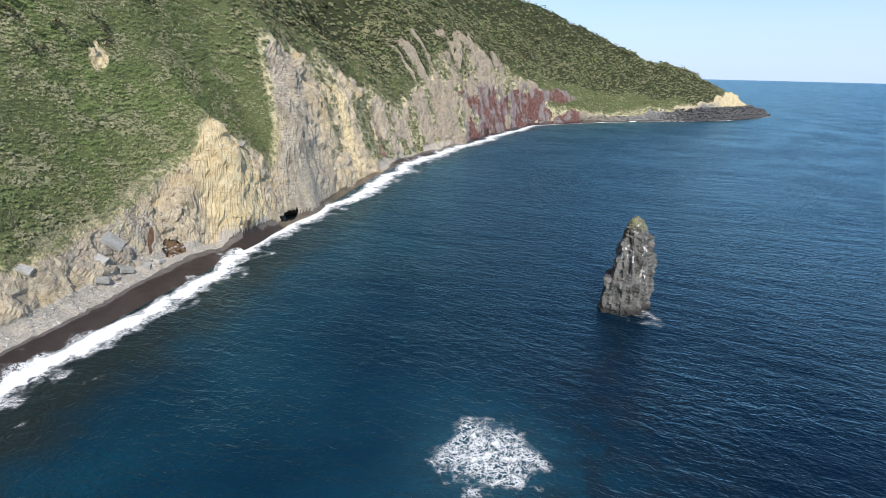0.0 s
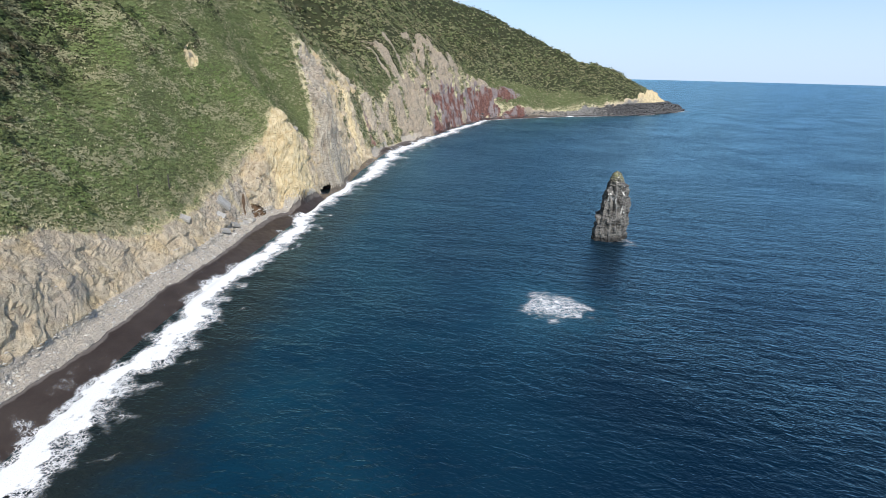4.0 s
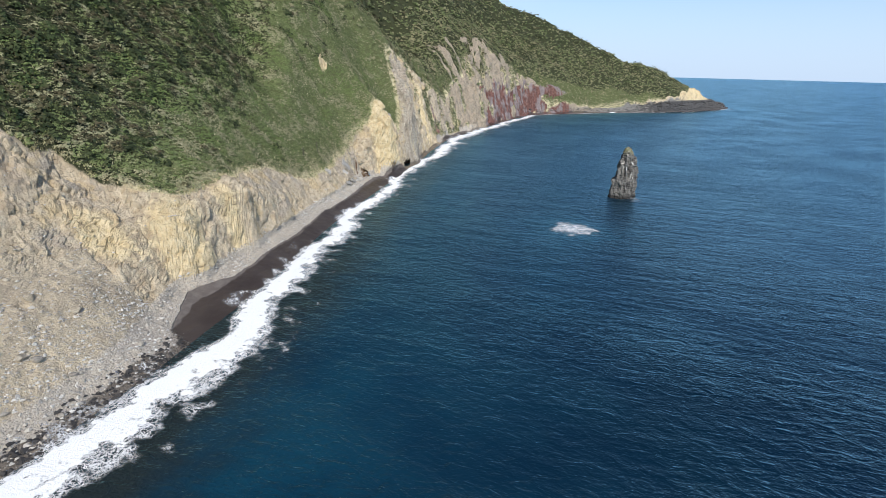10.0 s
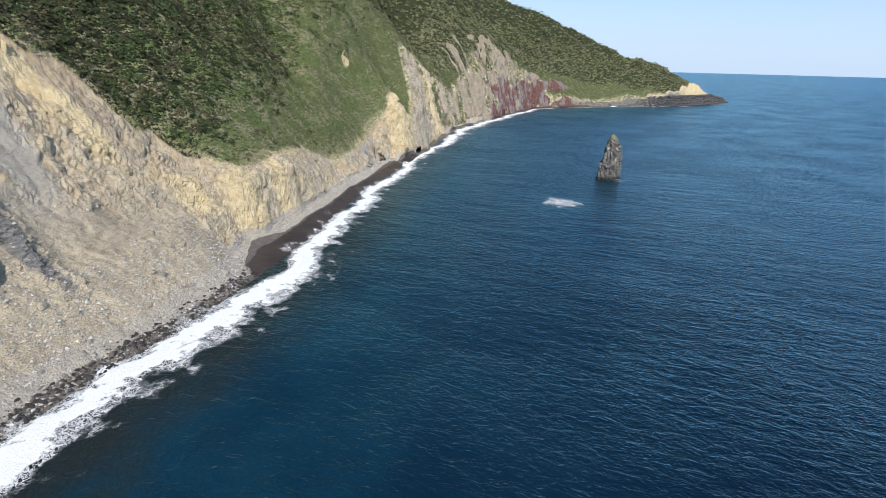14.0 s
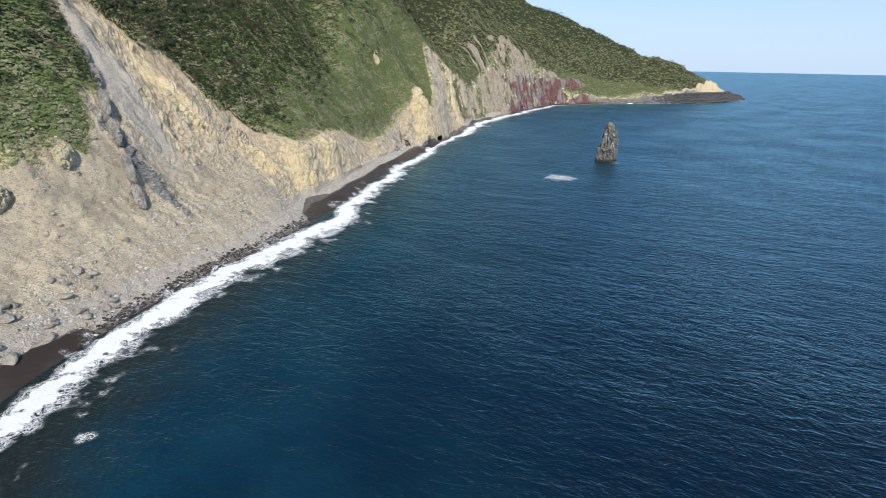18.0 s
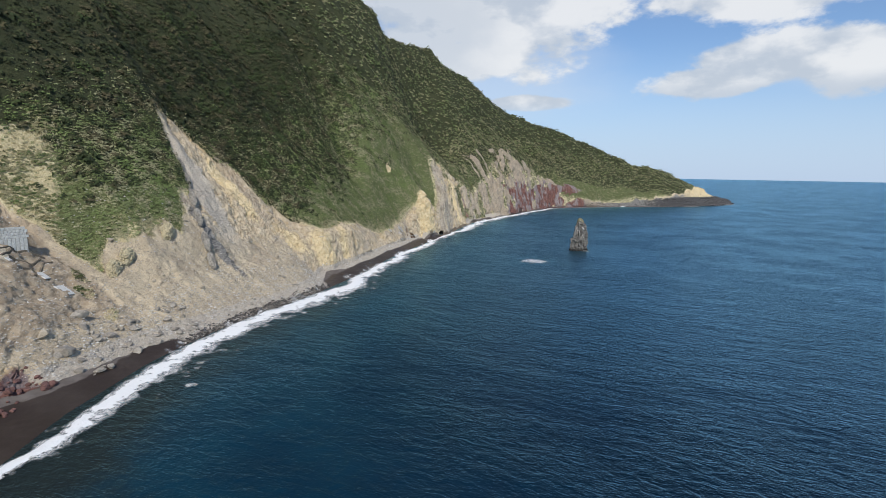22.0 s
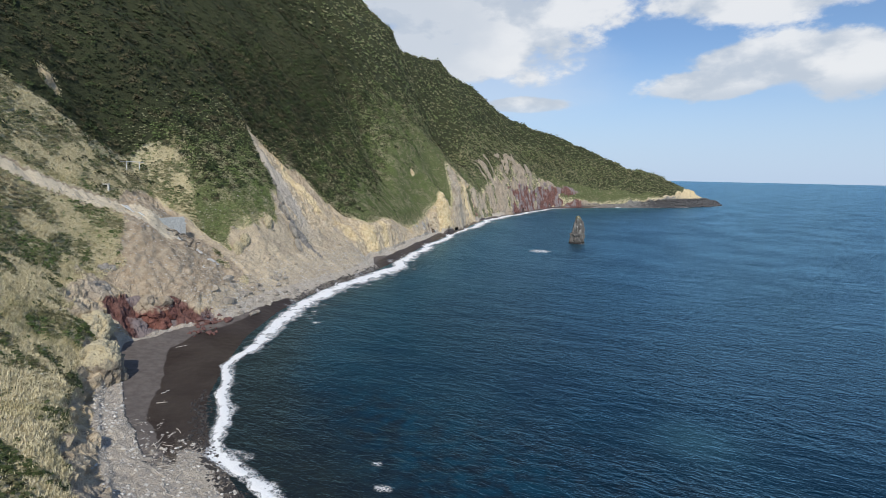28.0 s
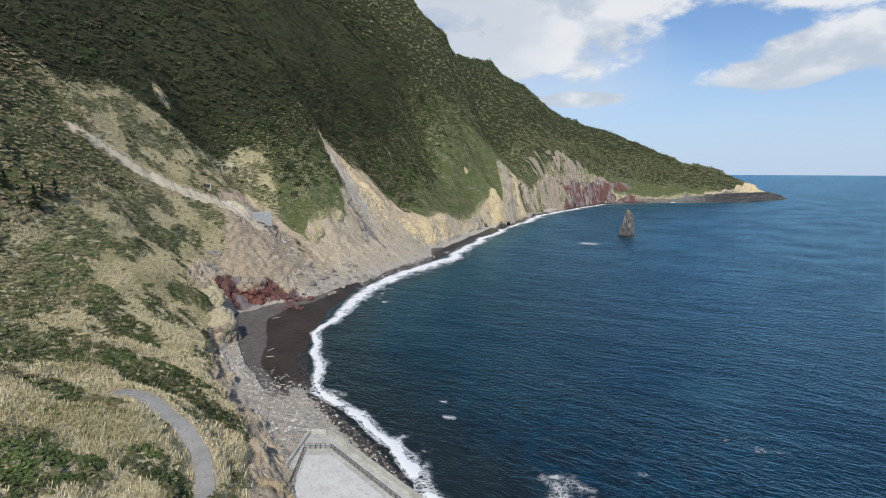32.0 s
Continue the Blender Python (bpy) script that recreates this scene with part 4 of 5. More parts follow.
def tufts(name, at, height, mat, label, blades=7, seed=2, kind=0.0):
    """Grass tufts of thin bent blades in one mesh."""
    r = np.random.default_rng(seed)
    n = len(at)
    a = r.random((n, blades, 1)) * 2 * math.pi
    lean = np.concatenate([np.cos(a), np.sin(a), np.zeros_like(a)], 2) * (0.25 + 0.5 * r.random((n, blades, 1)))
    h = height[:, None, None] * (0.6 + 0.6 * r.random((n, blades, 1)))
    side = np.concatenate([-np.sin(a), np.cos(a), np.zeros_like(a)], 2) * 0.085 * h
    foot = at[:, None] + 0.28 * lean * h
    tip = foot + lean * h + np.array([0, 0, 1.0]) * h
    v = np.stack([foot - side, foot + side, tip], 2).reshape(-1, 3)
    me = mesh_of(name, v, np.arange(len(v)).reshape(-1, 3), False, mat)
    paint(me, "plant", np.stack([np.full(len(v), kind), np.repeat(r.random(n), blades * 3), np.zeros(len(v))], 1))
    return tagged(new(name, me), label, "grass", kind="stuff")


c_st, c_di = cells(ST), cells(DI)
c_veg, c_dry = cells(veg), cells(dry)
c_p = GRID[:-1, :-1].reshape(-1, 3)
patchy = fbm(c_p / 16.0, 4, 90).reshape(c_st.shape)
valley_top = np.interp(c_st, [-90, -70, -60, -30], [140, 108, 104, 100])
valley_edge = np.interp(c_di, [60, 88], [-52, -30])
grassland = np.maximum(smoothstep(-112, -124, c_st) * smoothstep(98, 84, c_di + (patchy - 0.5) * 30), 0.85 * smoothstep(-124, -116, c_st) * smoothstep(valley_edge + 4, valley_edge - 6, c_st) * smoothstep(valley_top, valley_top - 10, c_di + (patchy - 0.5) * 16))
leafy = smoothstep(0.35, 0.75, c_veg) * (1 - grassland)
near_w = leafy * smoothstep(345, 325, c_st) * smoothstep(140, 80, c_di + np.interp(c_st, [-60, 30, 60, 130, 200, 240], [22, 22, 32, 30, 16, 4])) * smoothstep(-120, -112, c_st)
at, k = scatter(near_w * (0.6 + 0.8 * patchy), 80000, 11)
rr = np.random.default_rng(12)
low = fbm(at / 20.0, 3, 91)
edge_straw = np.clip(smoothstep(16, 2, di[k] - along(GREEN, st[k])) * 0.9 - 0.25, 0, 1) * (rr.random(len(k)) < 0.6) * rr.random(len(k))
bushes("hillside_scrub", at, NOR[k], (0.38 + 0.75 * rr.random(len(k)) ** 2.5) * (0.7 + 0.8 * low), edge_straw, SCRUB, "low green scrub and straw-coloured grass on the slope", 10, 13, 0.75, 0.31)
wood_w = leafy * smoothstep(60, 105, c_di + (patchy - 0.5) * 80 + np.where(c_st > 330, 30, 0) + np.interp(c_st, [-175, -120, -112, -60, 30, 60, 130, 200, 240], [-60, -60, -10, 16, 16, 34, 32, 22, 8])) * smoothstep(1120, 1000, c_st) * smoothstep(430, 400, c_di)
closer = np.interp(c_st, [-300, 250, 380], [1.0, 0.8, 0.05]) * (1 + 2.2 * smoothstep(30, 50, c_st) * smoothstep(240, 200, c_st) * smoothstep(170, 130, c_di))
at, k = scatter(wood_w * closer, 56000, 14)
grow = np.interp(st[k], [-300, 30, 60, 200, 280, 700, 900], [1.0, 1.0, 0.8, 0.8, 1.15, 1.6, 1.9])
bushes("hillside_woods", at, NOR[k], (1.1 + 2.2 * rr.random(len(k)) ** 2.5) * grow, np.zeros(len(k)), WOOD, "dense dark green woods covering the upper slope", 14, 15, 1.0, 0.28, 0.5)
lush_w = leafy * smoothstep(240, 380, c_st) * smoothstep(50, 80, c_di) * smoothstep(1120, 1000, c_st)
at, k = scatter(lush_w, 24000, 24)
bushes("ridge_woods", at, NOR[k], 1.5 + 1.9 * rr.random(len(k)) ** 2, np.zeros(len(k)), HAZED_WOOD, "wind-clipped green woods on the far ridge", 8, 25, 0.7, 0.5)
far_w = leafy * smoothstep(330, 350, c_st) * smoothstep(110, 70, c_di)
at, k = scatter(far_w * np.interp(c_st, [330, 900, 1100], [1.0, 0.35, 0.25]), 17000, 16)
bushes("cape_scrub", at, NOR[k], (1.0 + 1.0 * rr.random(len(k)) ** 2) * np.interp(st[k], [330, 900], [0.9, 1.5]), 0.22 * rr.random(len(k)), HAZED_WOOD, "low scrub on the far cliffs and the cape", 8, 17, 0.65, 0.45)
# dry grass with green thickets above the lookout
thicket = smoothstep(0.475, 0.535, fbm(c_p / np.array([26.0, 11.0, 8.0]), 4, 92).reshape(c_st.shape))
thicket = np.maximum(thicket, smoothstep(0.35, 0.6, spot(c_st, c_di, -193, 78, 24, 11) + spot(c_st, c_di, -288, 72, 20, 12) + 0.4 * (patchy - 0.5)))
open_w = grassland * smoothstep(0.3, 0.7, c_veg)
at, k = scatter(open_w * (1.1 - thicket), 56000, 18)
tufts("dry_grass", at, 0.45 + 0.6 * rr.random(len(k)), STRAW, "tall straw-coloured dry grass on the bluff", 6, 19)
at, k = scatter(open_w * (thicket + 0.02), 17000, 20)
bushes("bluff_thicket", at, NOR[k], 0.55 + 0.75 * rr.random(len(k)) ** 2, 0.45 * (rr.random(len(k)) < np.interp(di[k], [60, 90], [0.1, 0.75])), THICKET, "dark green thickets among the dry grass", 15, 21, 0.55, 0.34)
# brown-green scrub on the knoll above the bluff
knoll_w = smoothstep(-112, -122, c_st) * smoothstep(82, 96, c_di + (patchy - 0.5) * 30) * smoothstep(185, 150, c_di) * smoothstep(0.2, 0.5, c_veg)
at, k = scatter(knoll_w, 13000, 26)
bushes("knoll_scrub", at, NOR[k], 0.8 + 0.8 * rr.random(len(k)) ** 2, 0.75 * (rr.random(len(k)) < 0.45), KNOLL, "brownish green scrub covering the knoll above the bluff", 12, 27, 0.6, 0.38)
# straw grass along the torn edge of the slopes
rim = smoothstep(0.1, 0.4, c_veg) * smoothstep(0.95, 0.6, c_veg) * (c_st < 340)
at, k = scatter(rim + 0.02 * near_w, 7000, 22)
tufts("edge_grass", at, 0.5 + 0.7 * rr.random(len(k)), STRAW, "pale dry grass hanging along the cliff edge", 6, 23)

# stones ------------------------------------------------------------------------
GREY_STONE = stone_material("grey_boulder_stone", (0.22, 0.195, 0.165), (0.44, 0.40, 0.34))
TAN_STONE = stone_material("tan_boulder_stone", (0.30, 0.25, 0.18), (0.50, 0.44, 0.35))
RED_STONE = stone_material("red_scoria_stone", (0.10, 0.045, 0.04), (0.21, 0.11, 0.095))
BLACK_STONE = stone_material("wet_black_stone", (0.022, 0.020, 0.020), (0.065, 0.060, 0.058))

CAPE_STONE = stone_material("dark_cape_stone", (0.045, 0.044, 0.046), (0.135, 0.13, 0.13))


def rubble(name, at, size, mat, label, seed=3):
    """Loose angular stones, eight-sided lumps in one mesh."""
    r = np.random.default_rng(seed)
    n = len(at)
    base = np.array([(1, 0, 0), (0, 1, 0), (-1, 0, 0), (0, -1, 0), (0.2, 0.1, 0.75), (0, 0, -0.7)], float)
    spin = r.random(n) * 2 * math.pi
    c, s = np.cos(spin), np.sin(spin)
    v = base[None] * (0.65 + 0.6 * r.random((n, 6, 1))) * np.stack([1 + 0.4 * r.random(n), 0.8 + 0.3 * r.random(n), 0.55 + 0.4 * r.random(n)], 1)[:, None]
    v = np.stack([v[..., 0] * c[:, None] - v[..., 1] * s[:, None], v[..., 0] * s[:, None] + v[..., 1] * c[:, None], v[..., 2]], -1)
    v = at[:, None] + v * size[:, None, None]
    tri = np.array([(0, 1, 4), (1, 2, 4), (2, 3, 4), (3, 0, 4), (1, 0, 5), (2, 1, 5), (3, 2, 5), (0, 3, 5)])
    f = (tri[None] + 6 * np.arange(n)[:, None, None]).reshape(-1, 3)
    me = mesh_of(name, v.reshape(-1, 3), f, False, mat)
    return tagged(new(name, me), label, "stones", kind="stuff")


def rubble_material():
    m, g, bsdf, p = material("beach_cobbles")
    r = g.node("ShaderNodeNewGeometry", 8)
    col = g.mix(r, (0.21, 0.20, 0.185), (0.62, 0.60, 0.56))
    col = g.mix(g.step(g.noise(p, 0.15, 3.0), 0.4, 0.6, 0.0, 0.5), col, (0.36, 0.31, 0.24))
    g.put(col, bsdf.inputs["Base Color"])
    bsdf.inputs["Roughness"].default_value = 0.9
    return m


COBBLE = rubble_material()
c_gravel, c_sand, c_soil = cells(gravel), cells(sand), cells(soil)
toe_c = along(TOE, c_st)
band_w = np.clip(c_gravel, 0, 1) * (1 - np.clip(c_sand * 1.3, 0, 1)) * smoothstep(440, 330, c_st) * smoothstep(-1, 1, c_di) * smoothstep(28, 10, c_di - toe_c * 0.5)
at, k = scatter(band_w + 0.003 * (c_st < 290) * (c_di < 40) * (c_di > 2) * (1 - c_sand.clip(0, 1)), 17000, 30)
rubble("beach_cobbles", at, 0.16 + 0.55 * rr.random(len(k)) ** 4, COBBLE, "pale grey cobbles and broken stones along the beach", 31)
at, k = scatter((c_gravel + c_soil) * (1 - c_sand.clip(0, 1)) * (c_st < 64) * (c_st > -125) * smoothstep(3, 8, c_di) * smoothstep(120, 60, c_di), 15000, 32)
rubble("slope_stones", at, 0.10 + 0.5 * rr.random(len(k)) ** 6, COBBLE, "loose stones lying on the scree slope", 33)
# the black stones at the waterline
dark_w = smoothstep(5.5, 2.0, c_di + 0 * c_st) * smoothstep(-4, -1.5, c_di) * (np.interp(c_st, [-300, -190, -175, -62, -48, 50, 60], [1, 1, 0, 0, 1, 1, 0]))
at, k = scatter(dark_w, 3200, 34)
at[:, 2] = np.maximum(at[:, 2], -0.25)
rubble("waterline_stones", at, 0.25 + 0.75 * rr.random(len(k)) ** 3, BLACK_STONE, "wet black stones at the edge of the water", 35)
cape_w = smoothstep(925, 960, c_st) * smoothstep(27, 21, c_di) * smoothstep(-6, -2, c_di) + 0.5 * smoothstep(815, 850, c_st) * smoothstep(12, 8, c_di) * smoothstep(0, 3, c_di)
at, k = scatter(cape_w * np.interp(c_st, [815, 940, 970, 1115], [0.5, 0.8, 2.0, 2.5]), 8000, 36)
at[:, 2] = np.clip(at[:, 2], 0, 17) + 0.4 + 2.6 * rr.random(len(k)) * smoothstep(930, 980, st[k])
rubble("cape_rocks", at, (0.9 + 2.6 * rr.random(len(k)) ** 2) * np.interp(st[k], [930, 980], [0.7, 1.25]), CAPE_STONE, "black boulders piled round the foot of the cape", 37)


def boulder_mesh(seed, mat):
    bm = bmesh.new()
    bmesh.ops.create_icosphere(bm, subdivisions=2, radius=1.0)
    r = np.random.default_rng(seed)
    cuts = r.normal(size=(13, 3))
    cuts /= np.linalg.norm(cuts, axis=1, keepdims=True)
    for v in bm.verts:
        p = np.array(v.co)
        for c in cuts:
            over = p @ c - 0.58
            if over > 0:
                p = p - c * over * 0.9
        q = p * (1 + 0.16 * (noise.fractal(Vector(p) * 1.6 + Vector((seed, 0, 0)), 0.8, 2.0, 4)))
        v.co = Vector(q * np.array([1.15, 0.9, 0.75]))
    me = bpy.data.meshes.new("boulder")
    bm.to_mesh(me)
    bm.free()
    me.materials.append(mat)
    return me


MESHES = {name: [boulder_mesh(s, mat) for s in range(a, a + 4)] for name, mat, a in (("grey", GREY_STONE, 1), ("tan", TAN_STONE, 11), ("red", RED_STONE, 21), ("black", BLACK_STONE, 31))}
LABELS = {"grey": "grey volcanic boulder lying on the stony beach", "tan": "pale tan boulder fallen from the cliff", "red": "dark red scoria boulder below the red outcrop", "black": "wet black boulder awash in the surf"}


LAND = P[(st < 340) & (di > -4) & (di < 140)]


def land_height(x, y):
    """Height of the land under a point."""
    d2 = (LAND[:, 0] - x) ** 2 + (LAND[:, 1] - y) ** 2
    k = np.argpartition(d2, 4)[:4]
    w = 1 / (d2[k] + 0.05)
    return float((LAND[k, 2] * w).sum() / w.sum())


def boulder(kind, x, y, z, size, spin):
    ob = new("boulder", MESHES[kind][int(spin * 7) % 4])
    r = random.Random(spin)
    ob.matrix_world = Matrix.LocRotScale((x, y, z + size * 0.28), Euler((r.uniform(-0.3, 0.3), r.uniform(-0.3, 0.3), spin * 6.28)), (size * r.uniform(0.85, 1.2), size * r.uniform(0.85, 1.15), size * r.uniform(0.8, 1.1)))
    return tagged(ob, LABELS[kind], "boulder", "boulders along the shore")


def boulder_field(kind, weight, n, seed, lo, hi):
    at, _ = scatter(weight, n, seed)
    r = np.random.default_rng(seed)
    for p in at:
        boulder(kind, *p, lo + (hi - lo) * r.random() ** 2.5, r.random())


foot_w = smoothstep(-62, -52, c_st) * smoothstep(62, 50, c_st)
boulder_field("grey", smoothstep(-105, -90, c_st) * smoothstep(-30, -45, c_st) * smoothstep(3, 6, c_di) * smoothstep(26, 16, c_di), 80, 41, 0.6, 2.2)
boulder_field("grey", foot_w * smoothstep(2, 4, c_di) * smoothstep(12, 7, c_di), 34, 42, 0.5, 1.3)
boulder_field("tan", smoothstep(-90, -70, c_st) * smoothstep(60, 48, c_st) * smoothstep(8, 14, c_di) * smoothstep(60, 30, c_di), 75, 43, 0.4, 1.7)
boulder_field("red", smoothstep(-130, -124, c_st) * smoothstep(-100, -108, c_st) * smoothstep(10, 13, c_di) * smoothstep(24, 19, c_di), 46, 44, 0.6, 1.9)
boulder_field("black", foot_w * smoothstep(-6, -4, c_di) * smoothstep(1, -1, c_di), 22, 45, 0.7, 1.4)
boulder_field("tan", smoothstep(225, 235, c_st) * smoothstep(285, 270, c_st) * smoothstep(9, 12, c_di) * smoothstep(20, 16, c_di), 16, 46, 0.6, 2.0)
for kind, x, y, size, spin in (("grey", -133, -70, 3.0, 0.15), ("grey", -129, -74, 2.2, 0.7), ("grey", -124, -90, 3.6, 0.42), ("tan", -131, -90, 2.4, 0.3), ("grey", -122, -57, 1.9, 0.9), ("tan", -111, -38, 1.5, 0.2),
                               ("grey", -122, -70, 2.0, 0.55), ("grey", -88, 32, 1.4, 0.37), ("grey", -14, 309, 2.8, 0.33), ("grey", -20, 304, 2.0, 0.5)):
    boulder(kind, x, y, land_height(x, y), size, spin)



def crag_material(name, low, high, split, cap=None):
    """Weathered rock, bedded, with a cap of another colour above a height."""
    m, g, bsdf, p = material(name)
    sep = g.tree.nodes.new("ShaderNodeSeparateXYZ")
    g.put(p, sep.inputs[0])
    mid, fine = g.noise(p, 0.3, 5.0, 0.62), g.noise(p, 1.7, 5.0, 0.65)
    beds = g.noise(g.vec("MULTIPLY", p, (0.25, 0.25, 1.5)), 1.0, 5.0, 0.65, distort=0.7)
    col = g.mix(g.step(mid, 0.35, 0.65), low, high)
    col = g.mix(g.step(beds, 0.40, 0.30, 0.0, 0.55), col, tuple(0.45 * v for v in low))
    if cap:
        top = g.step(g.math("ADD", sep.outputs[2], g.math("MULTIPLY", mid, 9.0)), split, split + 2.5)
        col = g.mix(top, col, g.mix(fine, cap[0], cap[1]))
    col = g.mix(g.step(fine, 0.36, 0.48, 0.4, 0.0), col, tuple(0.5 * v for v in low))
    g.put(col, bsdf.inputs["Base Color"])
    bsdf.inputs["Roughness"].default_value = 0.92
    bumped(g, bsdf, g.math("ADD", g.math("ADD", mid, fine), beds), 0.5, 0.85)
    return m


def outcrop(name, x, y, z, size, spin, mat, label, seed, boss=0.16, tilt=0.0, fine=5):
    """A big rock standing out of the slope, split by joints and undercut."""
    bm = bmesh.new()
    bmesh.ops.create_icosphere(bm, subdivisions=fine, radius=1.0)
    v = np.array([w.co[:] for w in bm.verts])
    n = v.copy()
    v = np.sign(v) * np.abs(v) ** 0.82
    v = v * np.array(size)
    lev, mid = blocks(v / (0.42 * min(size)) + seed, seed)
    lev2, mid2 = blocks(v / (0.16 * min(size)) + seed, seed + 1)
    push = min(size) * (boss * (lev - 0.5) * 2 - 0.14 * mid + 0.05 * (lev2 - 0.5) - 0.03 * mid2 + 0.22 * (fbm(v / (0.5 * min(size)) + 3 * seed, 4, seed) - 0.5))
    v += n * push[:, None]
    for w, c in zip(bm.verts, v):
        w.co = c
    me = bpy.data.meshes.new(name)
    bm.to_mesh(me)
    bm.free()
    me.materials.append(mat)
    ob = new(name, me)
    ob.matrix_world = Matrix.LocRotScale((x, y, z), Euler((0, tilt, spin)), None)
    return tagged(ob, label, "rock")


RED_CRAG = crag_material("red_scoria_outcrop", (0.125, 0.048, 0.038), (0.24, 0.105, 0.08), 17.0, ((0.27, 0.225, 0.165), (0.42, 0.355, 0.265)))
BLUFF_CRAG = crag_material("bluff_lava_rock", (0.17, 0.145, 0.115), (0.36, 0.305, 0.225), 14.5, ((0.36, 0.31, 0.20), (0.56, 0.49, 0.33)))
LAVA_BED = crag_material("grey_lava_bed", (0.19, 0.175, 0.155), (0.34, 0.315, 0.275), 99.0)
outcrop("red_outcrop", -146, -119.5, 6.8, (10, 11, 12), 0.15, RED_CRAG, "dark red scoria outcrop with a tan weathered cap above black sand", 3, fine=6)
outcrop("bluff_rock", -130.5, -179, 6, (7.5, 8, 11), 0.3, BLUFF_CRAG, "craggy brown rock knob at the edge of the grassy bluff", 4)
outcrop("bluff_rock", -146, -158, 9, (7, 9.5, 12), 0.5, BLUFF_CRAG, "jointed brown rock wall below the grassy bluff", 6)
outcrop("lava_ledge", -163, -133, 20, (8, 8, 6.5), 0.6, LAVA_BED, "overhanging grey lava ledge above the red outcrop", 5, 0.22)
outcrop("lava_ledge", -170, -115, 27, (8, 6, 4), 0.9, LAVA_BED, "grey lava bed breaking out of the dry slope", 12, 0.22)
outcrop("slope_rock", -137, -86, 8, (5.5, 3.2, 2.8), 1.1, LAVA_BED, "grey bedded rock jutting from the washed slope", 8, 0.2)
outcrop("slope_rock", -126, -84, 5, (5.0, 3.6, 3.6), 0.4, LAVA_BED, "grey bedded rock at the foot of the washed slope", 9, 0.2)
outcrop("slope_rock", -130, -65, 7.5, (4.2, 2.6, 2.6), 0.9, LAVA_BED, "split grey rock half buried in rubble", 10, 0.2)
PALE_CRAG = crag_material("cream_fallen_rock", (0.40, 0.32, 0.21), (0.62, 0.52, 0.37), 99.0)
outcrop("standing_boulder", -74.0, 104.5, 6.2, (2.9, 2.7, 5.0), 0.3, PALE_CRAG, "tall cream boulder standing on the black sand below the cliff", 41)
outcrop("standing_boulder", -79.5, 106.0, 6.8, (3.4, 3.0, 5.4), 0.8, PALE_CRAG, "broad cream boulder leaning against the cliff foot", 42)
# a thin grey dyke stands along the edge of the slide
for n, (x, y, z, long) in enumerate(((-146.5, 39, 72, 5.5), (-140.4, 32.7, 64, 6.0), (-133.2, 23.2, 55.2, 6.5), (-126.5, 15.2, 45, 6.0), (-119.5, 7.0, 33.5, 6.5), (-115.0, 2.2, 24.5, 5.5))):
    outcrop("rock_rib", x, y, z, (long, 1.7, 2.1), -0.86, LAVA_BED, "thin grey rock rib standing along the landslide", 20 + n, 0.22, 0.78)
# torn scarps with dark roots beside the green tongue
for n, (x, y, z) in enumerate(((-138.0, -30, 31), (-139.5, -37, 27), (-131.0, -8, 40))):
    outcrop("earth_scarp", x, y, z, (2.6, 4.2, 4.4), 0.2, BLUFF_CRAG, "crumbling brown earth scarp below the scrub", 30 + n, 0.2)

# built things --------------------------------------------------------------------
CONCRETE = stone_material("weathered_concrete", (0.42, 0.41, 0.36), (0.60, 0.585, 0.53), 0.7, None, 0.04)
PALE_CONCRETE = stone_material("pale_concrete_deck", (0.66, 0.645, 0.60), (0.80, 0.785, 0.74), 0.5, None, 0.03)
PAVING = stone_material("worn_path_concrete", (0.30, 0.285, 0.26), (0.40, 0.385, 0.36), 0.6, None, 0.04)
SLAB_ROCK = stone_material("split_grey_rock", (0.33, 0.31, 0.28), (0.54, 0.51, 0.46), 0.8, None, 0.3)
GABION = stone_material("gabion_stone", (0.42, 0.43, 0.42), (0.62, 0.63, 0.61), 2.5, None, 0.25)
RAIL = stone_material("brown_rail_paint", (0.05, 0.042, 0.036), (0.075, 0.065, 0.055), 3.0, None, 0.01)
TIMBER = stone_material("driftwood_timber", (0.36, 0.32, 0.27), (0.58, 0.54, 0.48), 2.0, None, 0.03)
DARK_WOOD = stone_material("dark_pole_wood", (0.05, 0.042, 0.035), (0.09, 0.078, 0.065), 2.0, None, 0.03)
WHITE_PAINT = stone_material("white_post_paint", (0.62, 0.62, 0.60), (0.76, 0.76, 0.74), 2.0, None, 0.01)
DARK_HOLE = stone_material("tunnel_shade_black", (0.03, 0.03, 0.03), (0.05, 0.05, 0.05), 1.0, None, 0.05)


def part(name, bm, mat, parent, label=""):
    """Links a bmesh as one part of a thing."""
    me = bpy.data.meshes.new(name)
    bm.to_mesh(me)
    bm.free()
    if mat:
        me.materials.append(mat)
    ob = new(name, me)
    ob.parent = parent
    if label:
        ob["label"] = label
    return ob


def thing(name, label, category, group="", at=(0, 0, 0)):
    ob = new(name)
    ob.location = at
    return tagged(ob, label, category, group)


def block(bm, corners, z0, z1, bevel=0.0):
    """A prism over a plan polygon."""
    low = [bm.verts.new((x, y, z0)) for x, y in corners]
    top = [bm.verts.new((x, y, z1)) for x, y in corners]
    n = len(corners)
    bm.faces.new(low[::-1])
    bm.faces.new(top)
    for i in range(n):
        bm.faces.new((low[i], low[(i + 1) % n], top[(i + 1) % n], top[i]))
    bmesh.ops.recalc_face_normals(bm, faces=bm.faces)
    if bevel:
        bmesh.ops.bevel(bm, geom=bm.edges, offset=bevel, segments=1, affect="EDGES")
    return bm


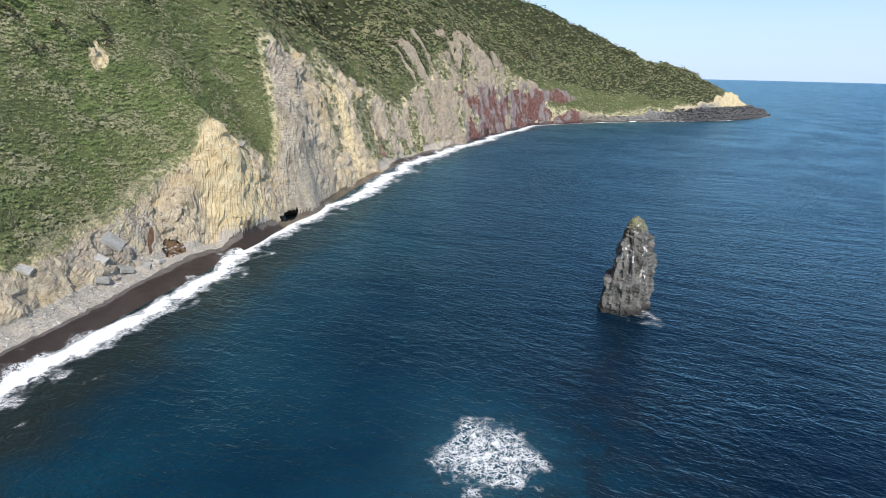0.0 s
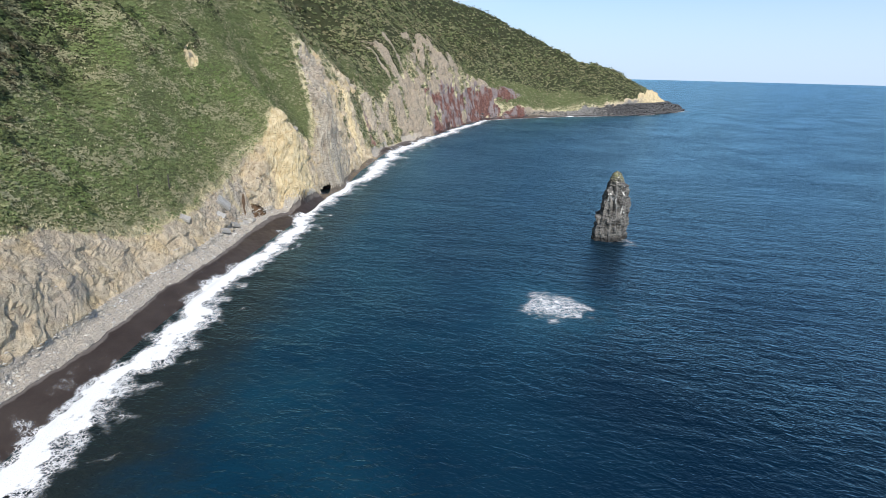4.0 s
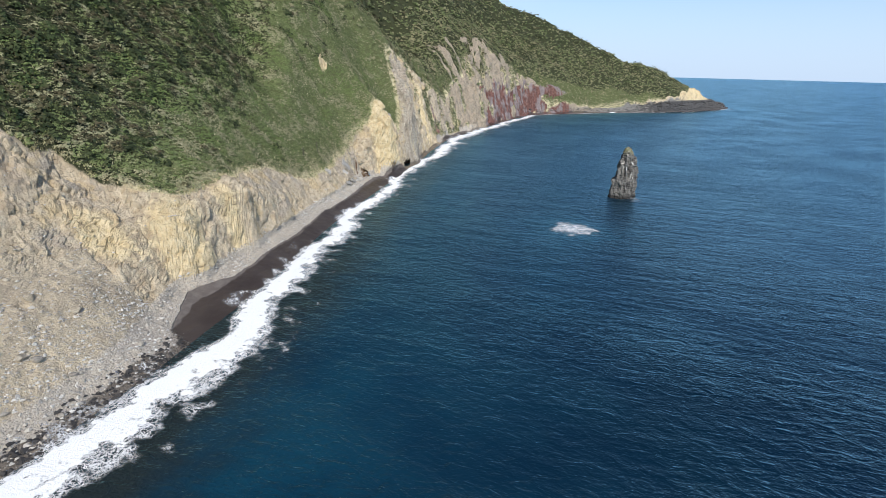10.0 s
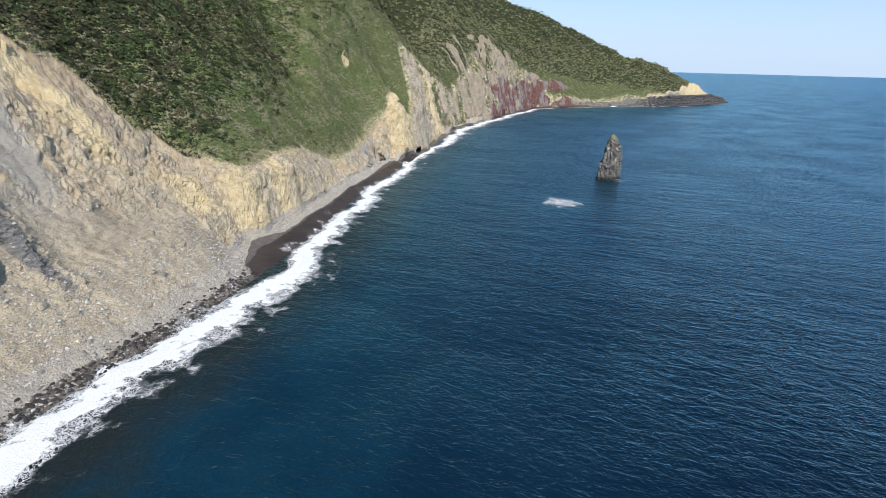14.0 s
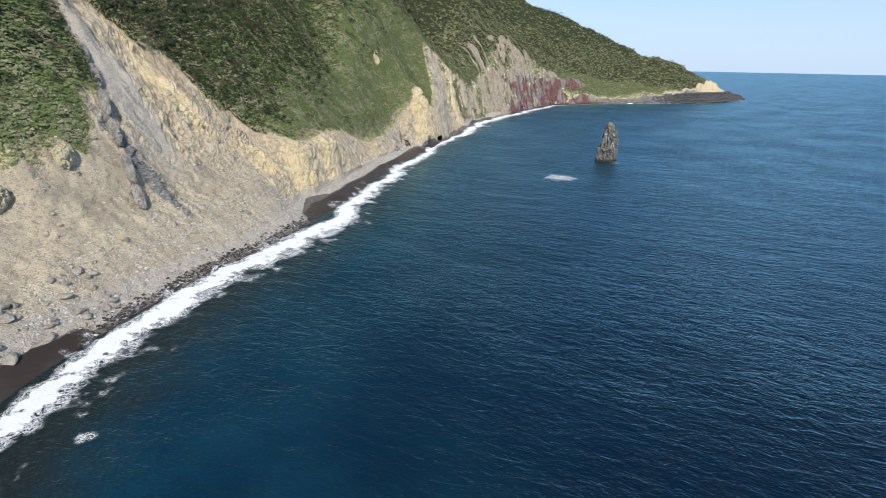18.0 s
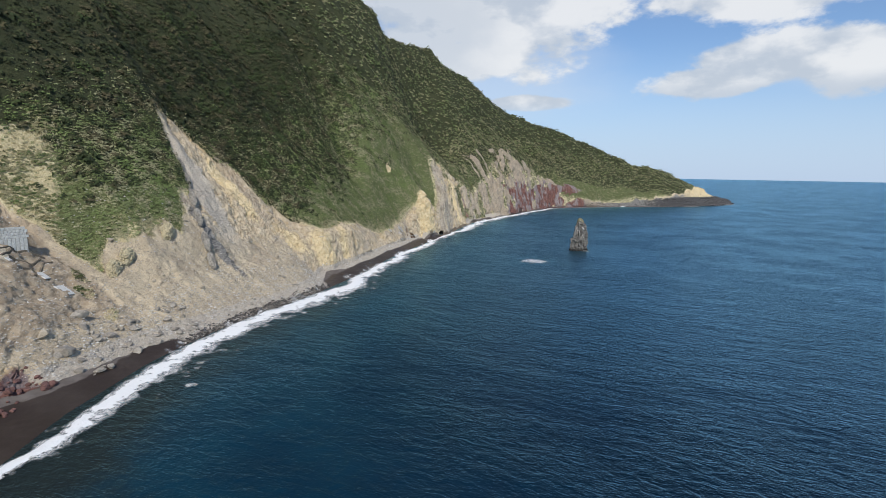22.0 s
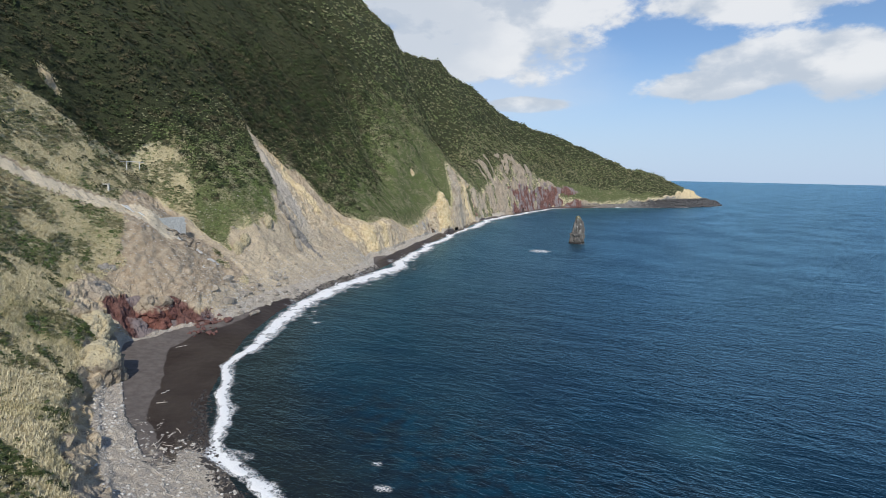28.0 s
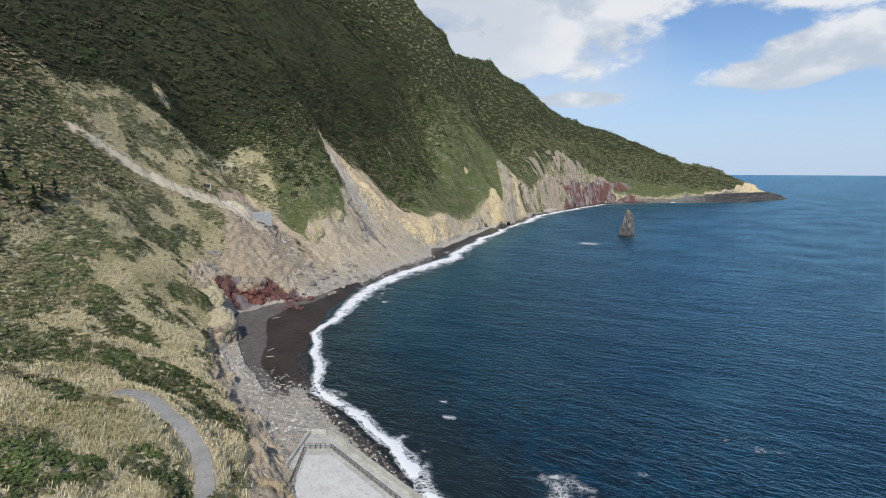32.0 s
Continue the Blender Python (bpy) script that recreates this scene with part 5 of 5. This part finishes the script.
def beam(bm, a, b, r, sides=6, r2=None):
    """A round bar from a to b."""
    a, b = Vector(a), Vector(b)
    q = (b - a).to_track_quat("Z", "Y").to_matrix()
    rings = []
    for p, rad in ((a, r), (b, r if r2 is None else r2)):
        rings.append([bm.verts.new(p + q @ Vector((rad * math.cos(2 * math.pi * i / sides), rad * math.sin(2 * math.pi * i / sides), 0))) for i in range(sides)])
    for i in range(sides):
        bm.faces.new((rings[0][i], rings[0][(i + 1) % sides], rings[1][(i + 1) % sides], rings[1][i]))
    bm.faces.new(rings[0][::-1])
    bm.faces.new(rings[1])
    return bm


def wall_run(a, b, t):
    """Plan corners of a wall from a to b, t thick, to its left."""
    a, b = Vector(a), Vector(b)
    u = (b - a).normalized()
    n = Vector((-u.y, u.x)) * t
    return [tuple(a), tuple(b), tuple(b + n), tuple(a + n)]


# the lookout terrace by the water
deck_z = 4.3
terrace = thing("lookout_terrace", "pale concrete seaside terrace with a low parapet and brown railing", "terrace")
EAST_A, EAST_B = Vector((-63.7, -249.0)), Vector((-15.0, -294.5))
WEST_A, WEST_B = Vector((-67.8, -249.1)), Vector((-67.7, -300.0))
part("deck", block(bmesh.new(), [tuple(WEST_A), tuple(WEST_B), (-16, -300), tuple(EAST_B), tuple(EAST_A)], 0.2, deck_z - 0.25), CONCRETE, terrace)
part("pale_slab", block(bmesh.new(), [(-65.0, -260.5), (-62.6, -277), (-40.4, -277.5), (-58.8, -260.2)], deck_z - 0.24, deck_z + 0.02), PALE_CONCRETE, terrace, "sunlit pale concrete slab")
part("lower_slab", block(bmesh.new(), [(-62.5, -277.1), (-60.5, -299), (-20, -299), (-40.3, -277.6)], deck_z - 0.24, deck_z - 0.06), PAVING, terrace)
run = EAST_B - EAST_A
for i in range(14):
    a, b = EAST_A + run * (i / 14 + 0.0008), EAST_A + run * ((i + 1) / 14 - 0.0012)
    part("parapet_block", block(bmesh.new(), wall_run(b, a, -0.55), deck_z - 0.3, deck_z + 0.85, 0.04), CONCRETE, terrace)
part("end_parapet", block(bmesh.new(), wall_run(WEST_A + Vector((0, -0.55)), EAST_A + Vector((0, -0.55)), 0.5), deck_z - 0.3, deck_z + 0.85, 0.04), CONCRETE, terrace)
part("side_wall", block(bmesh.new(), wall_run(WEST_B, WEST_A, 0.6), 0.2, deck_z + 0.7, 0.05), CONCRETE, terrace, "tall weathered side wall")
rail_lines = (((-66.6, -257.4), (-60.2, -256.8), 5), ((-60.2, -256.8), (-21, -293.5), 30), ((-66.6, -257.4), (-63.6, -278), 12), ((-63.6, -278), (-63.0, -298), 12))
for a, b, n in rail_lines:
    a, b = Vector(a), Vector(b)
    for i in range(n):
        p = a + (b - a) * (i / n)
        post = part("rail_post", beam(bmesh.new(), (p.x, p.y, deck_z - 0.3), (p.x, p.y, deck_z + 1.15), 0.07), RAIL, terrace)
        part("base_plate", block(bmesh.new(), [(p.x - 0.16, p.y - 0.16), (p.x + 0.16, p.y - 0.16), (p.x + 0.16, p.y + 0.16), (p.x - 0.16, p.y + 0.16)], deck_z + 0.12, deck_z + 0.16), RAIL, post)
    for h in (0.55, 1.1):
        part("rail", beam(bmesh.new(), (a.x, a.y, deck_z + h), (b.x, b.y, deck_z + h), 0.06), RAIL, terrace)
    kerb = wall_run(a, b, 0.35)
    part("rail_kerb", block(bmesh.new(), kerb, deck_z - 0.26, deck_z + 0.12, 0.03), PAVING, terrace)


def ribbon(name, line, width, mat, label, lift=0.12, steps=70):
    """A paved strip laid over the land, with edges that go into the ground."""
    line = np.array(line, float)
    t = np.linspace(0, 1, steps)
    s = np.r_[0, np.cumsum(np.hypot(*np.diff(line, axis=0).T))]
    x, y = (eased(np.interp(t * s[-1], s, line[:, k]), 4) for k in (0, 1))
    tx, ty = np.gradient(x), np.gradient(y)
    nrm = np.hypot(tx, ty)
    verts = []
    for i in range(steps):
        z = max(land_height(x[i] + o * -ty[i] / nrm[i], y[i] + o * tx[i] / nrm[i]) for o in (-width / 3, 0, width / 3)) + lift
        for o, dz in ((-0.5, -1.6), (-0.48, 0), (0.0, 0.03), (0.48, 0), (0.5, -1.6)):
            verts.append((x[i] - o * width * ty[i] / nrm[i], y[i] + o * width * tx[i] / nrm[i], z + dz))
    v = np.array(verts)
    for j in range(5):
        v[j::5, 2] = eased(v[j::5, 2], 3)
    me = mesh_of(name, v, sheet(steps, 5), False, mat)
    return tagged(new(name, me), label, "path", kind="structure")


ribbon("footpath", FOOTPATH, 3.2, PAVING, "grey concrete footpath curving through dry grass", 0.12)

# gabion wall across the washed-out valley
gabions = thing("gabion_wall", "stepped wall of grey stone-filled wire baskets", "gabion wall")
ga, gb = Vector((-170.0, -71)), Vector((-160.0, -55.5))
GAB_Z = 41.8
for tier in range(5):
    back = Vector((-0.84, 0.55)) * tier * 0.35
    n = 14
    for i in range(n):
        shift = 0.5 * (tier % 2)
        a, b = ga + (gb - ga) * ((i + shift + 0.05) / (n + 0.5)) + back, ga + (gb - ga) * ((i + shift + 0.95) / (n + 0.5)) + back
        foot_z = GAB_Z + tier * 1.03 - (8.0 if tier == 0 else 0.0)
        part("basket", block(bmesh.new(), wall_run(a, b, 1.4), foot_z, GAB_Z + 0.98 + tier * 1.03, 0.08), GABION, gabions)

# sliding slabs of broken concrete and the tunnel mouth above
for x, y, sx, sy, tilt, spin in ((-151, -62, 4.6, 3.2, 0.5, 0.3), (-158, -69, 2.6, 1.8, 0.45, 0.8), (-144, -61, 6.6, 4.4, 0.55, 0.1), (-178, -77, 7.0, 4.6, 0.3, 0.5), (-173, -75, 4.0, 3.6, 0.3, 1.1), (-143, -74, 2.2, 1.5, 0.5, 0.7), (-40, 249, 8.0, 5.6, 1.1, 0.7), (-40, 240, 5.0, 3.6, 0.7, 0.2), (-36, 246, 5.2, 3.6, 0.5, 1.1), (-33.5, 253, 4.6, 3.4, 0.4, 0.5), (-31, 259, 4.0, 3.0, 0.3, 1.4), (-37.5, 235, 4.6, 3.0, 0.5, 0.9), (-47, 218, 4.2, 3.0, 0.6, 0.4)):
    ob = thing("broken_slab", "broken grey slab lying tilted on the slope", "slab", "broken slabs")
    bm = block(bmesh.new(), [(-sx / 2, -sy / 2), (sx / 2 * 0.8, -sy / 2), (sx / 2, sy / 2 * 0.7), (-sx / 2 * 0.7, sy / 2)], -0.2 if y < 0 else -0.6, 0.2 if y < 0 else 0.6, 0.06)
    part("slab", bm, PALE_CONCRETE if y < 0 else SLAB_ROCK, ob)
    ob.matrix_world = Matrix.LocRotScale((x, y, land_height(x, y) + (0.15 if y < 0 else 0.5)), Euler((0.0, 0.62, 0.1 + 0.2 * spin)) if y < 0 else Euler((tilt * 0.6, tilt * 0.7, spin)), None)
# sagging board edgings of the old terraces below the baskets
EDGING = stone_material("rotten_edging_boards", (0.10, 0.08, 0.06), (0.22, 0.18, 0.13), 1.5, None, 0.05)
for i, (x, y0, y1) in enumerate(((-163.2, -71, -52), (-160.4, -70, -50), (-157.6, -68, -54), (-154.6, -67, -51), (-152.0, -66, -57))):
    line = [(x + 1.2 * math.sin(2.1 * i + 0.9 * j), y0 + (y1 - y0) * j / 6) for j in range(7)]
    ribbon("terrace_edging", line, 0.7, EDGING, "sagging dark board edging of an old terrace", 0.35, 26)
mouth = thing("tunnel_mouth", "small concrete tunnel mouth with a dark opening", "tunnel", at=(-189.5, -77, land_height(-189.5, -77) - 0.4))
mouth.rotation_euler, mouth.scale = (0, 0, 0.35), (0.75, 0.75, 0.75)
for name, box in (("jamb", ((-2.4, -1.6), (-1.5, 1.6))), ("jamb", ((1.5, -1.6), (2.4, 1.6))), ("lintel", None)):
    if box:
        (x0, y0), (x1, y1) = box
        part(name, block(bmesh.new(), [(x0, y0), (x1, y0), (x1, y1), (x0, y1)], -1, 3.0, 0.05), CONCRETE, mouth)
    else:
        part(name, block(bmesh.new(), [(-2.4, -1.7), (2.4, -1.7), (2.4, 1.6), (-2.4, 1.6)], 3.0, 3.7, 0.05), CONCRETE, mouth)
# a black panel gives the opening its darkness by colour alone
part("lining", block(bmesh.new(), [(-1.5, 1.2), (1.5, 1.2), (1.5, 1.6), (-1.5, 1.6)], -1, 3.0), DARK_HOLE, mouth, "near-black panel that stands in for the tunnel's shade")
gate = thing("post_frame", "white posts with a long crossbar on the valley side", "post frame")
pa, pb = Vector((-196.5, -33.5, land_height(-196.5, -33.5))), Vector((-199.5, -41, land_height(-199.5, -41)))
for p in (pa, pb):
    part("post", beam(bmesh.new(), (p.x, p.y, p.z - 1), (p.x, p.y, 76.5), 0.28, 8), WHITE_PAINT, gate)
part("crossbar", beam(bmesh.new(), (-195.4, -30.8, 76.2), (-200.9, -44.6, 76.4), 0.22, 8), WHITE_PAINT, gate)

for x, y, h in ((-58.5, 210, 4.6), (-53.5, 226.5, 5.2)):
    pole = thing("utility_pole", "short dark wooden pole standing in the scrub", "pole", "poles on the slope", (x, y, land_height(x, y)))
    part("shaft", beam(bmesh.new(), (0, 0, -0.8), (0.15, 0.05, h), 0.26, 8, 0.2), DARK_WOOD, pole)
    part("cap", beam(bmesh.new(), (0.15, 0.05, h), (0.15, 0.05, h + 0.12), 0.3, 8, 0.1), DARK_WOOD, pole)


def log(x, y, length, spin, thick=0.18, lean=0.03):
    ob = thing("driftwood_log", "bleached driftwood log lying on the beach", "log", "driftwood on the beach", (x, y, land_height(x, y) + thick))
    bm, r = bmesh.new(), random.Random(x * 3.1 + y)
    last = Vector((-length / 2, 0, 0))
    rings = []
    for i in range(7):
        p = Vector((-length / 2 + length * i / 6, r.uniform(-0.04, 0.04) * length, r.uniform(0, 0.02) * length))
        rad = thick * (1 - 0.08 * i)
        rings.append([bm.verts.new(p + Vector((0, rad * math.cos(a * math.pi / 4), rad * math.sin(a * math.pi / 4)))) for a in range(8)])
    for a, b in zip(rings, rings[1:]):
        for i in range(8):
            bm.faces.new((a[i], b[i], b[(i + 1) % 8], a[(i + 1) % 8]))
    bm.faces.new(rings[0])
    bm.faces.new(rings[-1][::-1])
    part("trunk", bm, TIMBER, ob)
    bm = bmesh.new()
    beam(bm, (length * 0.1, 0, 0), (length * 0.25, thick * 4, thick * 2), thick * 0.4, 6, thick * 0.15)
    part("branch_stub", bm, TIMBER, ob)
    ob.rotation_euler = (0, lean, spin)
    return ob


for x, y, length, spin in ((-123, -141, 4.4, 0.9), (-86, -228, 5.5, 2.5), (-82, -233, 6.5, 2.2), (-79, -236, 4.0, 2.7), (-88, -222, 4.6, 2.0), (-75, -238, 5.0, 2.4), (-93, -216, 3.6, 2.3), (-84, -240, 4.2, 1.6), (-108, -182, 3.4, 1.2),
                           (-105, -190, 3.0, 0.4), (-104, 8, 4.2, 1.0), (-107, 14, 3.6, 0.3), (-99, 22, 3.2, 1.9), (-80, 92, 3.5, 0.6), (-66, 141, 4.0, 1.1), (-46, 203, 4.5, 1.2)):
    log(x, y, length, spin)
drift = random.Random(77)
for _ in range(18):
    t = drift.random()
    log(-96 + 26 * t + drift.uniform(-3, 3), -206 - 36 * t + drift.uniform(-3, 3), drift.uniform(1.6, 4.2), drift.uniform(0, 3.1), drift.uniform(0.08, 0.15))


# dark caves at the foot of the cliff; the sea cave's shade is painted in
CAVE_ROCK = stone_material("shade_dark_cave_rock", (0.07, 0.06, 0.05), (0.15, 0.125, 0.10))
RUST_ROCK = stone_material("rusty_cave_rock", (0.13, 0.07, 0.035), (0.27, 0.16, 0.085))
for (c_at, half, tall), mat, depth, label in ((CAVES[0], CAVE_ROCK, 15, "dark sea cave under the grey cliff"), (CAVES[1], RUST_ROCK, 6, "rusty brown alcove at the foot of the yellow cliff")):
    k = int(np.argmin(np.abs(SY - c_at)))
    t0 = float(along(TOE, c_at)) - 2.2
    low = float(along(TOE, c_at, 2)) - 0.6
    run = (float(along(BENCH, c_at)) - float(along(TOE, c_at))) / (float(along(BENCH, c_at, 2)) - float(along(TOE, c_at, 2)))
    q = np.array([[(half + 1.2) * math.cos(a), (tall + 2.0) * max(math.sin(a), -0.12)] for a in np.linspace(0, 2 * math.pi, 25)])
    v = []
    for step, d in enumerate(np.linspace(t0 + 3.8, t0 + depth, 9)):
        shrink = (1.7, 1.3, 1.1)[step] if step < 3 else 1 - 0.98 * smoothstep(0.45, 1.0, (d - t0) / depth)
        for u, h in q * shrink:
            j = 0.5 * noise.noise(Vector((u, d, h)))
            e = d + h * run
            v.append((SX[k] + NX[k] * e + NY[k] * u, SY[k] + NY[k] * e - NX[k] * u, low + h + j))
    back = np.array(v).reshape(9, 25, 3)
    faces_c = np.concatenate([sheet(9, 25)])
    ob = new("cave", mesh_of("cave", back.reshape(-1, 3), faces_c, False, mat))
    tagged(ob, label, "cave", kind="structure")

# single conifers on the bluff
BARK = stone_material("conifer_bark", (0.07, 0.05, 0.035), (0.13, 0.10, 0.075), 2.0, None, 0.05)
NEEDLES = leaf_material("conifer_needles", (0.016, 0.035, 0.014), (0.045, 0.085, 0.03))


def conifer(x, y, h, seed):
    ob = thing("conifer_tree", "dark green young conifer standing in dry grass", "tree", "conifers on the bluff", (x, y, land_height(x, y)))
    part("trunk", beam(bmesh.new(), (0, 0, -0.6), (0, 0, h * 0.96), 0.03 * h, 8, 0.02), BARK, ob)
    r = np.random.default_rng(seed)
    n = 1500
    t = r.random(n) ** 0.75
    tier = np.floor(t * 11) / 11
    a = r.random(n) * 2 * math.pi
    reach = (1 - t) * h * 0.40 * (0.45 + 0.55 * r.random(n)) * (0.8 + 0.35 * np.sin(a * 5 + tier * 40))
    mid = np.stack([reach * np.cos(a), reach * np.sin(a), h * (0.10 + 0.9 * t) - reach * 0.35], 1)
    out = np.stack([np.cos(a), np.sin(a), -0.35 + 0.3 * r.random(n)], 1)
    side = np.stack([-np.sin(a), np.cos(a), 0.3 * (r.random(n) - 0.5)], 1)
    size = (0.035 * h * (0.6 + 0.8 * r.random(n)))[:, None]
    v = np.stack([mid - out * size, mid + side * size * 0.5, mid + out * size * 1.3, mid - side * size * 0.5], 1).reshape(-1, 3)
    me = mesh_of("crown", v, np.arange(len(v)).reshape(-1, 4), False, NEEDLES)
    paint(me, "plant", np.zeros((len(v), 3)))
    crown = new("crown", me)
    crown.parent = ob
    return ob


for i, (x, y, h) in enumerate(((-188.2, -188, 8.5), (-185.4, -200.5, 9.0), (-194, -203, 6.5), (-190, -192, 5.5))):
    conifer(x, y, h, 50 + i)

for n, (x, y, r, s, q) in enumerate(((48.8, -236, 13, 0.30, 0.7), (-33, -229, 3.4, 0.55, 0.8), (-36, -219, 2.6, 0.5, 0.7), (-4, -261, 11, 0.45, 0.8), (14.5, -254, 4, 0.5, 0.5), (-80, -95, 3.5, 0.6, 0.7), (735, 1095, 40, 0.5, 0.8))):
    foam_patch("breaker_foam", x, y, r, s, "small white breaker over a sunken rock", q, 5 + n)
